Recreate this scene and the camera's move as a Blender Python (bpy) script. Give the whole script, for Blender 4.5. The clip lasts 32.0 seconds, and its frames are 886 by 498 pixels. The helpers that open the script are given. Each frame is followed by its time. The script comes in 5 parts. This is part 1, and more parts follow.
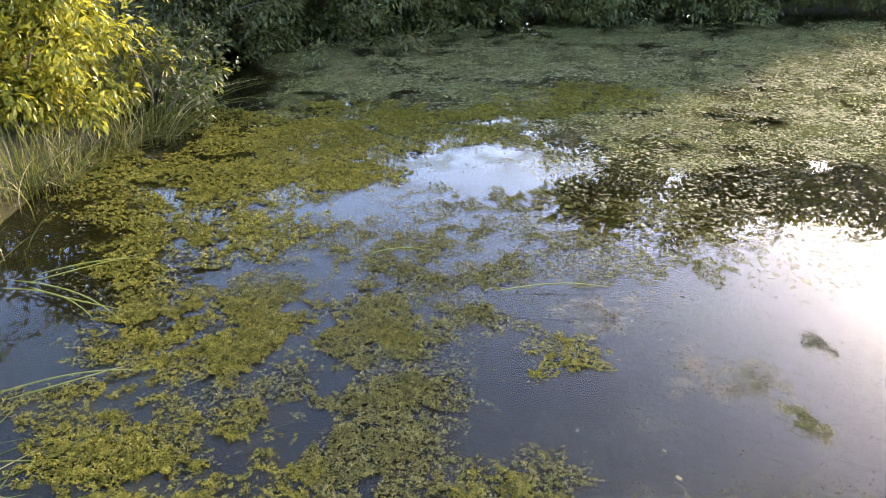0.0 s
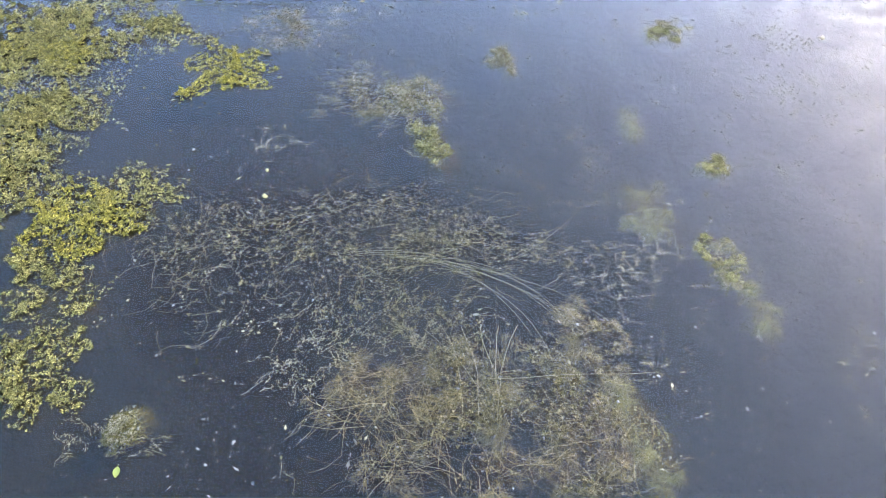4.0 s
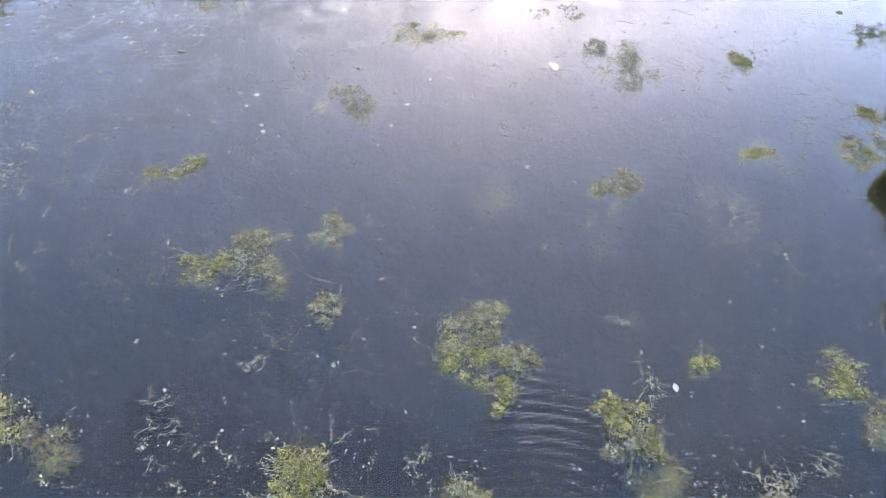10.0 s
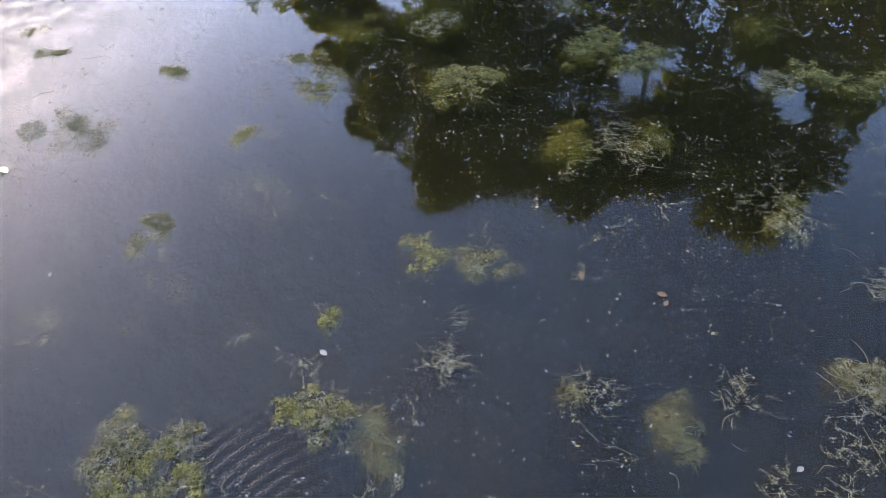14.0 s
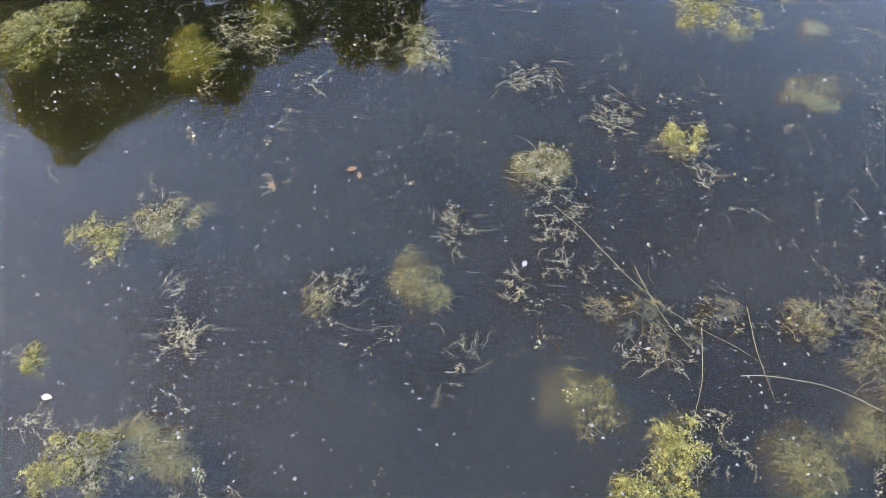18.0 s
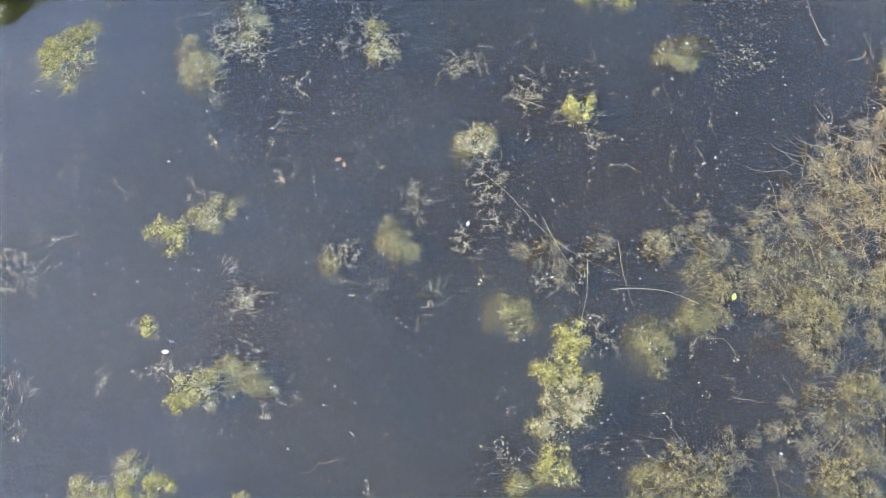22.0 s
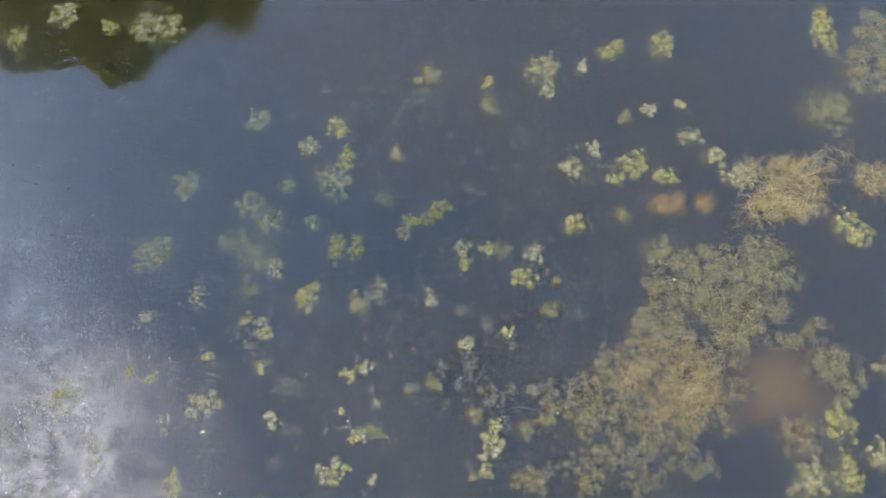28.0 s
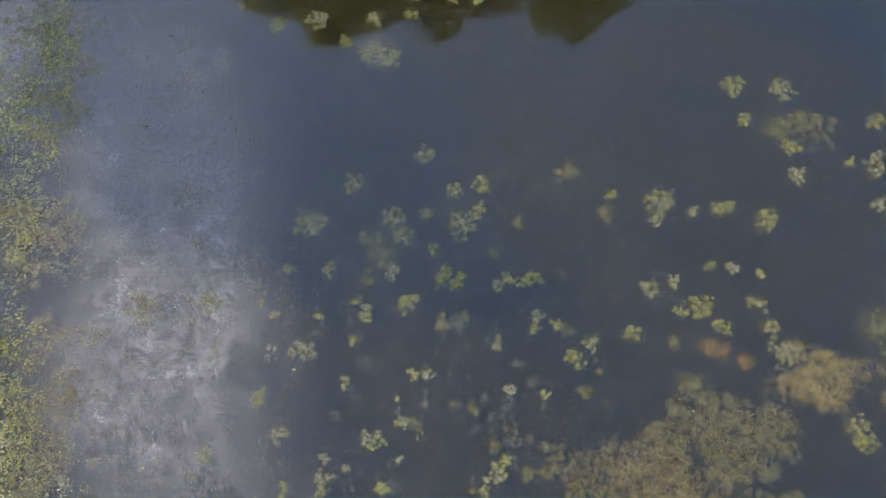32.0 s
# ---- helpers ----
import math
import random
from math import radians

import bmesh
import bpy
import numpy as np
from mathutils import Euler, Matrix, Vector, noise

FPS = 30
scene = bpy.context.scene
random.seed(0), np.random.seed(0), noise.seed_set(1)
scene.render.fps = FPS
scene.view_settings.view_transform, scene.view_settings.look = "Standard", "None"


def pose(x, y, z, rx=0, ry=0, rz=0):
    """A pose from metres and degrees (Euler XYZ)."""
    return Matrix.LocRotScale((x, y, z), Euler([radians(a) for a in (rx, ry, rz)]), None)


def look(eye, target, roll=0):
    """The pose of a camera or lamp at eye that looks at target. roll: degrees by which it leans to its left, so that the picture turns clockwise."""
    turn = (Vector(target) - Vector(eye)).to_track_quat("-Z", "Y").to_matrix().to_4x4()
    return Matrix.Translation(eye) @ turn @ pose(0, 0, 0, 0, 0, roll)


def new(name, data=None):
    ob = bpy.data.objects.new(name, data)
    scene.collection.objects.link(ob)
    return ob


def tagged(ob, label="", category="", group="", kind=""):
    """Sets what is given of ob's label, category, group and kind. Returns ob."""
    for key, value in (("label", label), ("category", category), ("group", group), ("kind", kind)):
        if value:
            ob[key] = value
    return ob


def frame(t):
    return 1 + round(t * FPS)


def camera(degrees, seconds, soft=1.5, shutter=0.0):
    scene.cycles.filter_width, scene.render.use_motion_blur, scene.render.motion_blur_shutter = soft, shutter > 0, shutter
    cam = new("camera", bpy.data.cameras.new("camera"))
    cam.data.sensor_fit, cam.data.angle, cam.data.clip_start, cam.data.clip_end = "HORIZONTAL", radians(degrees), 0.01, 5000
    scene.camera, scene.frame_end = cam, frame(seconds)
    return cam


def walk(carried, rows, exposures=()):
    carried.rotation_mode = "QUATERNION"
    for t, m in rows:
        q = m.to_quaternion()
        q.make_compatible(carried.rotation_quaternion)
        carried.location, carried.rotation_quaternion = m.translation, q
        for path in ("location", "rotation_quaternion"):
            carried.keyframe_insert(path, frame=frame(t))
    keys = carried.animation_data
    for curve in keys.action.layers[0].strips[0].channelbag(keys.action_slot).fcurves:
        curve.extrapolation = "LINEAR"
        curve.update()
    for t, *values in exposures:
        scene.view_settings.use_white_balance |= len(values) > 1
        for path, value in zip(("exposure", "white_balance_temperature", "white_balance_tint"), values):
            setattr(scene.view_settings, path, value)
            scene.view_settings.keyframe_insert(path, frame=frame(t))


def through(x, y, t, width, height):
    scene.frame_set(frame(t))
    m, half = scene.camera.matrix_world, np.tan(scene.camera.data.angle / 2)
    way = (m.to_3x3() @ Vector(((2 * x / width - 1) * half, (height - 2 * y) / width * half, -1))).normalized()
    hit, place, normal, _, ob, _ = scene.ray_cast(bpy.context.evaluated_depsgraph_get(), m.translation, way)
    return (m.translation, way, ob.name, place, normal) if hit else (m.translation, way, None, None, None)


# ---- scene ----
cam = camera(63.26, 32.0, soft=1.05)
PATH = [
    (0, (2.227, -1.628, 1.818), (1.187, -3.073, 0.907), 1.39),
    (0.5, (2.154, -1.717, 1.820), (1.155, -3.102, 0.779), 1.49),
    (1, (2.142, -1.719, 1.817), (1.192, -3.035, 0.649), 1.49),
    (1.5, (2.140, -1.708, 1.814), (1.244, -2.947, 0.525), 1.55),
    (2, (2.139, -1.698, 1.824), (1.305, -2.847, 0.416), 1.67),
    (2.5, (2.137, -1.681, 1.829), (1.353, -2.754, 0.334), 1.87),
    (3, (1.971, -1.537, 1.847), (1.212, -2.596, 0.329), 1.50),
    (3.5, (1.576, -1.237, 1.852), (0.822, -2.294, 0.332), 1.48),
    (4, (0.949, -0.820, 1.868), (0.225, -1.870, 0.328), 0.82),
    (4.5, (0.326, -0.414, 1.813), (-0.389, -1.477, 0.277), 0.50),
    (6.5, (0.016, -0.220, 1.780), (-0.711, -1.279, 0.247), 0.62),
    (7, (0.028, -0.207, 1.779), (-0.717, -1.259, 0.250), 0.72),
    (7.5, (0.046, -0.200, 1.764), (-0.790, -1.188, 0.240), 1.17),
    (8, (0.049, -0.187, 1.758), (-0.877, -1.098, 0.238), 1.20),
    (8.5, (0.037, -0.183, 1.772), (-1.032, -0.915, 0.249), 1.42),
    (9, (0.014, -0.171, 1.778), (-1.158, -0.726, 0.256), 1.30),
    (9.5, (0.028, -0.170, 1.787), (-1.225, -0.547, 0.275), 1.60),
    (10, (0.041, -0.159, 1.802), (-1.263, -0.356, 0.298), 1.62),
    (10.5, (0.052, -0.149, 1.801), (-1.279, -0.172, 0.309), 1.28),
    (11, (0.062, -0.135, 1.794), (-1.273, 0.005, 0.311), 0.41),
    (11.5, (0.067, -0.124, 1.785), (-1.253, 0.155, 0.308), -0.45),
    (12, (0.071, -0.128, 1.785), (-1.218, 0.286, 0.313), -0.73),
    (12.5, (0.077, -0.142, 1.765), (-1.175, 0.415, 0.307), -0.73),
    (13, (0.088, -0.166, 1.742), (-1.119, 0.529, 0.306), -0.60),
    (13.5, (0.094, -0.182, 1.732), (-1.053, 0.633, 0.310), -1.01),
    (15.5, (0.020, -0.069, 1.774), (-0.826, 0.955, 0.278), 0.32),
    (16, (0.022, -0.064, 1.773), (-0.717, 1.036, 0.276), 0.55),
    (16.5, (0.020, -0.065, 1.773), (-0.612, 1.103, 0.277), 0.87),
    (17, (0.024, -0.076, 1.770), (-0.490, 1.122, 0.254), 1.01),
    (17.5, (0.022, -0.087, 1.764), (-0.354, 1.072, 0.178), 1.40),
    (18, (0.022, -0.075, 1.771), (-0.239, 0.998, 0.103), 1.39),
    (18.5, (0.031, -0.053, 1.785), (-0.148, 0.911, 0.042), 1.16),
    (19, (0.028, -0.040, 1.796), (-0.082, 0.811, -0.011), 1.39),
    (19.5, (0.032, -0.026, 1.806), (-0.041, 0.704, -0.055), 1.25),
    (20, (0.025, -0.006, 1.817), (-0.033, 0.625, -0.080), 1.75),
    (20.5, (0.023, 0.001, 1.885), (-0.041, 0.620, -0.016), 1.66),
    (21, (0.017, 0.009, 2.138), (-0.048, 0.629, 0.237), 1.98),
    (21.5, (0.018, 0.008, 2.467), (-0.054, 0.631, 0.568), 1.87),
    (22, (0.020, 0.014, 2.852), (-0.059, 0.636, 0.953), 1.66),
    (22.5, (0.016, -0.009, 3.243), (-0.071, 0.625, 1.348), 1.54),
    (23, (-0.013, 0.016, 3.651), (-0.093, 0.630, 1.750), 2.40),
    (23.5, (-0.011, 0.042, 4.068), (-0.097, 0.639, 2.161), 1.98),
    (24, (0.004, 0.028, 4.472), (-0.091, 0.629, 2.567), 1.57),
    (24.5, (0.009, 0.012, 4.880), (-0.091, 0.615, 2.976), 1.44),
    (25, (0.017, 0.005, 5.295), (-0.091, 0.608, 3.391), 1.00),
    (25.5, (0.004, -0.019, 5.710), (-0.103, 0.589, 3.808), 1.47),
    (27.5, (0.004, -0.049, 7.575), (-0.116, 0.559, 5.673), 1.09),
    (28, (-0.050, -0.066, 8.085), (-0.163, 0.540, 6.183), 1.90),
    (28.5, (-0.054, -0.119, 8.582), (-0.171, 0.494, 6.682), 1.83),
    (29, (-0.052, -0.154, 9.089), (-0.174, 0.462, 7.190), 1.71),
    (29.5, (-0.042, -0.170, 9.583), (-0.168, 0.449, 7.686), 1.60),
    (30, (-0.039, -0.221, 9.781), (-0.168, 0.405, 7.886), 1.59),
    (30.5, (-0.050, -0.211, 9.935), (-0.231, 0.398, 8.038), 1.32),
    (31, (-0.074, -0.209, 10.043), (-0.317, 0.375, 8.146), 1.46),
    (31.5, (-0.024, -0.230, 10.099), (-0.337, 0.331, 8.205), 0.96),
    (32, (-0.034, -0.236, 10.136), (-0.403, 0.291, 8.242), 1.33),
]
walk(cam, [(t, look(eye, target, roll)) for t, eye, target, roll in PATH],
     exposures=[(t, stops, kelvin, tint) for t, stops, kelvin, tint in (
         (0.0, 3.6, 6550, 20), (2.0, 3.95, 6250, 20), (4.0, 4.45, 6000, 20), (7.0, 4.85, 5950, 20), (9.0, 4.6, 5900, 20), (11.0, 3.85, 5850, 20), (12.0, 3.65, 5850, 20),
         (13.5, 3.6, 5950, 21), (16.0, 4.05, 6650, 22), (18.0, 4.5, 6600, 22), (20.0, 5.0, 6450, 21), (25.0, 4.85, 6450, 19), (29.0, 4.7, 6450, 18), (31.0, 4.45, 6450, 18), (32.0, 4.12, 6450, 18))])

# ---- world and sun ----
SUN_YAW, SUN_ELEV = 96.0, 20.0   # degrees: to the left of +y, and above the horizon
world = bpy.data.worlds.new("sky")
scene.world = world
world.use_nodes = True
wn = world.node_tree
sky = wn.nodes.new("ShaderNodeTexSky")
sky.sky_type, sky.sun_disc = "NISHITA", False
sky.sun_elevation, sky.sun_rotation = radians(SUN_ELEV), radians(-SUN_YAW)
sky.air_density, sky.dust_density, sky.ozone_density = 0.95, 1.25, 1.1
wn.links.new(sky.outputs[0], wn.nodes["Background"].inputs[0])
wn.nodes["Background"].inputs[1].default_value = 0.15
sun = new("sun", bpy.data.lights.new("sun", "SUN"))
sun.data.energy, sun.data.angle, sun.data.color = 2.2, radians(1.5), (1.0, 0.86, 0.62)
_s = Vector((-math.sin(radians(SUN_YAW)) * math.cos(radians(SUN_ELEV)), math.cos(radians(SUN_YAW)) * math.cos(radians(SUN_ELEV)), math.sin(radians(SUN_ELEV))))
sun.matrix_world = look(_s * 60, (0, 0, 0))


# ---- small helpers ----
rng = np.random.default_rng(7)


def hash2(ix, iy, seed):
    v = np.sin(ix * 127.1 + iy * 311.7 + seed * 74.7) * 43758.5453
    return v - np.floor(v)


def vnoise(x, y, seed=0):
    """Smooth value noise in 0 to 1."""
    ix, iy = np.floor(x), np.floor(y)
    fx, fy = x - ix, y - iy
    fx, fy = fx * fx * (3 - 2 * fx), fy * fy * (3 - 2 * fy)
    a, b = hash2(ix, iy, seed), hash2(ix + 1, iy, seed)
    c, d = hash2(ix, iy + 1, seed), hash2(ix + 1, iy + 1, seed)
    return (a * (1 - fx) + b * fx) * (1 - fy) + (c * (1 - fx) + d * fx) * fy


def fbm(x, y, seed=0):
    return 0.5 * vnoise(x, y, seed) + 0.3 * vnoise(x * 2.1, y * 2.1, seed + 1) + 0.2 * vnoise(x * 4.3, y * 4.3, seed + 2)


class Soup:
    """Vertices and faces of one mesh, gathered from arrays."""

    def __init__(self):
        self.v, self.f, self.n = [], [], 0

    def add(self, v, f):
        v = np.asarray(v, float).reshape(-1, 3)
        self.v.append(v)
        self.f.append(np.asarray(f) + self.n)
        self.n += len(v)
        return self

    def mesh(self, name, material, smooth=False):
        me = bpy.data.meshes.new(name)
        if self.n:
            v = np.concatenate(self.v)
            quads = np.concatenate([f if f.shape[1] == 4 else np.c_[f, f[:, :1] * 0 - 1] for f in self.f])
            tri = quads[:, 3] < 0
            sizes = np.where(tri, 3, 4)
            loops = quads.ravel()
            loops = loops[loops >= 0]
            me.vertices.add(len(v))
            me.vertices.foreach_set("co", v.astype(np.float32).ravel())
            me.loops.add(len(loops))
            me.loops.foreach_set("vertex_index", loops.astype(np.int32))
            me.polygons.add(len(sizes))
            me.polygons.foreach_set("loop_start", np.r_[0, np.cumsum(sizes)[:-1]].astype(np.int32))
            if smooth:
                me.polygons.foreach_set("use_smooth", np.ones(len(sizes), bool))
            me.update(calc_edges=True)
        me.materials.append(material)
        return me


def unit(a):
    return a / np.maximum(np.linalg.norm(a, axis=-1, keepdims=True), 1e-9)


def leaves(soup, base, way, up, length, width, fold=0.25, droop=0.15):
    """Leaves: at each base point a folded lozenge along way, with its face towards up."""
    way = unit(np.asarray(way, float))
    side = unit(np.cross(way, up))
    nor = np.cross(side, way)
    L, W = np.asarray(length, float).reshape(-1, 1), np.asarray(width, float).reshape(-1, 1)
    n = len(base)
    mid = base + way * L * 0.45
    tip = base + way * L - nor * L * droop
    a = mid + side * W * 0.5 + nor * W * fold
    b = mid - side * W * 0.5 + nor * W * fold
    v = np.stack([base, a, tip, b], 1).reshape(-1, 3)
    i = np.arange(n)[:, None] * 4
    soup.add(v, np.concatenate([i + [[0, 1, 2]], i + [[0, 2, 3]]]))


def tube(soup, pts, radii, sides=4):
    """A tapered tube along points."""
    pts = np.asarray(pts, float)
    radii = np.broadcast_to(np.asarray(radii, float), (len(pts),))
    t = unit(np.gradient(pts, axis=0))
    ref = np.array([0, 0, 1.0]) if abs(t[0][2]) < 0.9 else np.array([1.0, 0, 0])
    s = unit(np.cross(t, ref))
    u = np.cross(s, t)
    k = np.arange(sides) * 2 * math.pi / sides
    v = pts[:, None] + radii[:, None, None] * (np.cos(k)[None, :, None] * s[:, None] + np.sin(k)[None, :, None] * u[:, None])
    i, j = np.meshgrid(np.arange(len(pts) - 1), np.arange(sides), indexing="ij")
    a, b = i * sides + j, i * sides + (j + 1) % sides
    soup.add(v.reshape(-1, 3), np.stack([a, b, b + sides, a + sides], -1).reshape(-1, 4))


def wander(start, yaw, length, steps, bend, r, z=None, tilt=0.0):
    """A path of points that wanders from start."""
    pts, p, a = [np.array(start, float)], np.array(start, float), yaw
    for k in range(steps):
        a += r.normal(0, bend)
        d = length / steps
        p = p + d * np.array([math.cos(a), math.sin(a), tilt])
        pts.append(p)
    return np.array(pts)


def part(name, soup, material, parent, label="", smooth=False, kind=""):
    ob = new(name, soup.mesh(name, material, smooth))
    ob.parent = parent
    return tagged(ob, label=label, kind=kind)


def thing(name, x, y, z, label, category, group="", kind="", rz=0.0):
    ob = new(name)
    ob.empty_display_size = 0.1
    ob.matrix_world = pose(x, y, z, 0, 0, rz)
    return tagged(ob, label, category, group, kind)


# ---- materials ----
def material(name):
    m = bpy.data.materials.new(name)
    m.use_nodes = True
    nt = m.node_tree
    nt.nodes.clear()
    out = nt.nodes.new("ShaderNodeOutputMaterial")
    return m, nt, out


def node(nt, kind, **values):
    n = nt.nodes.new(kind)
    for k, v in values.items():
        n.inputs[k.replace("_", " ")].default_value = v
    return n


def ramp(nt, fac, stops):
    r = nt.nodes.new("ShaderNodeValToRGB")
    while len(r.color_ramp.elements) < len(stops):
        r.color_ramp.elements.new(0.5)
    for e, (p, c) in zip(r.color_ramp.elements, stops):
        e.position, e.color = p, (*c, 1)
    nt.links.new(fac, r.inputs[0])
    return r.outputs[0]


def leafy(name, dark, mid, light, rough=0.45, scale=3.0, through=0.25, spec=0.5, fine=0.0):
    """Leaves and weed: a colour of its own for each leaf, patches at a larger scale, some light let through."""
    m, nt, out = material(name)
    geo = nt.nodes.new("ShaderNodeNewGeometry")
    pos = nt.nodes.new("ShaderNodeTexCoord")
    patch = node(nt, "ShaderNodeTexNoise", Scale=scale, Detail=4.0, Roughness=0.6)
    nt.links.new(pos.outputs["Object"], patch.inputs["Vector"])
    mix = nt.nodes.new("ShaderNodeMath")
    mix.operation = "MULTIPLY_ADD"
    mix.inputs[1].default_value = 0.55
    nt.links.new(geo.outputs["Random Per Island"], mix.inputs[0])
    half = nt.nodes.new("ShaderNodeMath")
    half.operation = "MULTIPLY"
    half.inputs[1].default_value = 0.5
    nt.links.new(patch.outputs[0], half.inputs[0])
    nt.links.new(half.outputs[0], mix.inputs[2])
    tone = mix.outputs[0]
    if fine:
        small = node(nt, "ShaderNodeTexNoise", Scale=fine, Detail=3.0, Roughness=0.6)
        nt.links.new(pos.outputs["Object"], small.inputs["Vector"])
        add = nt.nodes.new("ShaderNodeMath")
        add.operation = "MULTIPLY_ADD"
        add.inputs[1].default_value = 1.5
        nt.links.new(small.outputs[0], add.inputs[0])
        shift = nt.nodes.new("ShaderNodeMath")
        shift.operation = "SUBTRACT"
        shift.inputs[1].default_value = 0.75
        nt.links.new(tone, shift.inputs[0])
        nt.links.new(shift.outputs[0], add.inputs[2])
        tone = add.outputs[0]
    col = ramp(nt, tone, [(0.08, dark), (0.5, mid), (0.9, light)])
    b = node(nt, "ShaderNodeBsdfPrincipled", Roughness=rough, IOR=1.4)
    b.inputs["Specular IOR Level"].default_value = spec
    nt.links.new(col, b.inputs["Base Color"])
    tr = nt.nodes.new("ShaderNodeBsdfTranslucent")
    nt.links.new(col, tr.inputs[0])
    ms = nt.nodes.new("ShaderNodeMixShader")
    ms.inputs[0].default_value = through
    nt.links.new(b.outputs[0], ms.inputs[1])
    nt.links.new(tr.outputs[0], ms.inputs[2])
    nt.links.new(ms.outputs[0], out.inputs[0])
    return m


def bark(name, dark, light, scale=12.0):
    m, nt, out = material(name)
    pos = nt.nodes.new("ShaderNodeTexCoord")
    n = node(nt, "ShaderNodeTexNoise", Scale=scale, Detail=6.0, Roughness=0.7)
    nt.links.new(pos.outputs["Object"], n.inputs["Vector"])
    b = node(nt, "ShaderNodeBsdfPrincipled", Roughness=0.85)
    nt.links.new(ramp(nt, n.outputs[0], [(0.3, dark), (0.7, light)]), b.inputs["Base Color"])
    bump = node(nt, "ShaderNodeBump", Strength=0.6, Distance=0.02)
    nt.links.new(n.outputs[0], bump.inputs["Height"])
    nt.links.new(bump.outputs[0], b.inputs["Normal"])
    nt.links.new(b.outputs[0], out.inputs[0])
    return m


WEED = leafy("weed_yellow_green", (0.018, 0.01779, 0.00389), (0.06428, 0.06227, 0.01427), (0.144, 0.1385, 0.04928), 0.6, 7.0, 0.25, 0.15, 38.0)
WEED_SUN = leafy("weed_bright", (0.02874, 0.02696, 0.004213), (0.09774, 0.08859, 0.01106), (0.2012, 0.1797, 0.0316), 0.7, 5.0, 0.25, 0.12, 32.0)
WEED_GREEN = leafy("weed_green", (0.02419, 0.02326, 0.0055), (0.07526, 0.07099, 0.01815), (0.1721, 0.1591, 0.0506), 0.7, 6.0, 0.25, 0.15, 34.0)
WEED_PALE = leafy("weed_pale", (0.02996, 0.02783, 0.01463), (0.06983, 0.06558, 0.03491), (0.1285, 0.1214, 0.08252), 0.75, 6.0, 0.2, 0.1, 38.0)
WEED_OLIVE = leafy("weed_olive", (0.009904, 0.008645, 0.002239), (0.02979, 0.02585, 0.005601), (0.07464, 0.06324, 0.01791), 0.5, 6.0, 0.2, 0.3, 30.0)
WEED_BROWN = leafy("weed_brown", (0.01008, 0.007848, 0.001836), (0.02988, 0.02297, 0.005508), (0.06912, 0.05508, 0.01742), 0.55, 4.0, 0.15, 0.25, 30.0)
WEED_SUNK = leafy("weed_sunken", (0.0273, 0.02625, 0.0068), (0.0525, 0.0504, 0.01403), (0.084, 0.08085, 0.02635), 0.8, 3.0, 0.1, 0.05, 25.0)
WEED_RUST = leafy("weed_rusty", (0.0351, 0.02148, 0.0039), (0.0546, 0.0351, 0.00624), (0.078, 0.05268, 0.0117), 0.8, 3.0, 0.1, 0.05, 25.0)
WEED_FAR = leafy("weed_flat", (0.028, 0.029, 0.009), (0.06, 0.060, 0.022), (0.12, 0.115, 0.05), 0.7, 1.5, 0.1, 0.25)
STRAND = leafy("weed_strand", (0.036, 0.0328, 0.0112), (0.064, 0.0584, 0.0224), (0.12, 0.112, 0.056), 0.5, 5.0, 0.1)
STRAND_DULL = leafy("weed_strand_dull", (0.0231, 0.02145, 0.0066), (0.0462, 0.04211, 0.01406), (0.09504, 0.08646, 0.03709), 0.6, 5.0, 0.1, 0.2)
STRAND_TAN = leafy("weed_strand_tan", (0.03315, 0.02652, 0.00884), (0.07072, 0.05746, 0.01989), (0.1381, 0.1138, 0.04752), 0.6, 5.0, 0.1, 0.2)
SCUM = leafy("scum_flake", (0.036, 0.0372, 0.0336), (0.072, 0.0744, 0.0696), (0.126, 0.128, 0.12), 0.7, 4.0, 0.05, 0.2)
STRAW = leafy("straw", (0.12, 0.09, 0.04), (0.22, 0.18, 0.08), (0.34, 0.30, 0.15), 0.6, 4.0, 0.2)
SPECK = leafy("speck", (0.0221, 0.02295, 0.02088), (0.0527, 0.05355, 0.04959), (0.1062, 0.1062, 0.09831), 0.85, 5.0, 0.1, 0.1)
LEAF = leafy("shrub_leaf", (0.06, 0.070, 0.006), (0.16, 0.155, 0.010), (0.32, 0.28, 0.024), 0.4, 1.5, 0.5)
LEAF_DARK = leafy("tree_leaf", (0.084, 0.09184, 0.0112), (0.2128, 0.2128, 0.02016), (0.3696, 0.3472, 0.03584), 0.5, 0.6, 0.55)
# a darker copy of the shrub leaf: shade is put into its colour
LEAF_SHADE = leafy("bush_leaf_shaded", (0.018, 0.025, 0.006), (0.048, 0.058, 0.012), (0.095, 0.10, 0.022), 0.5, 0.8, 0.3)
GRASS = leafy("grass_blade", (0.0468, 0.056, 0.0072), (0.101, 0.112, 0.0126), (0.187, 0.176, 0.036), 0.45, 2.0, 0.35)
BARK = bark("bark", (0.05, 0.04, 0.03), (0.16, 0.13, 0.10))


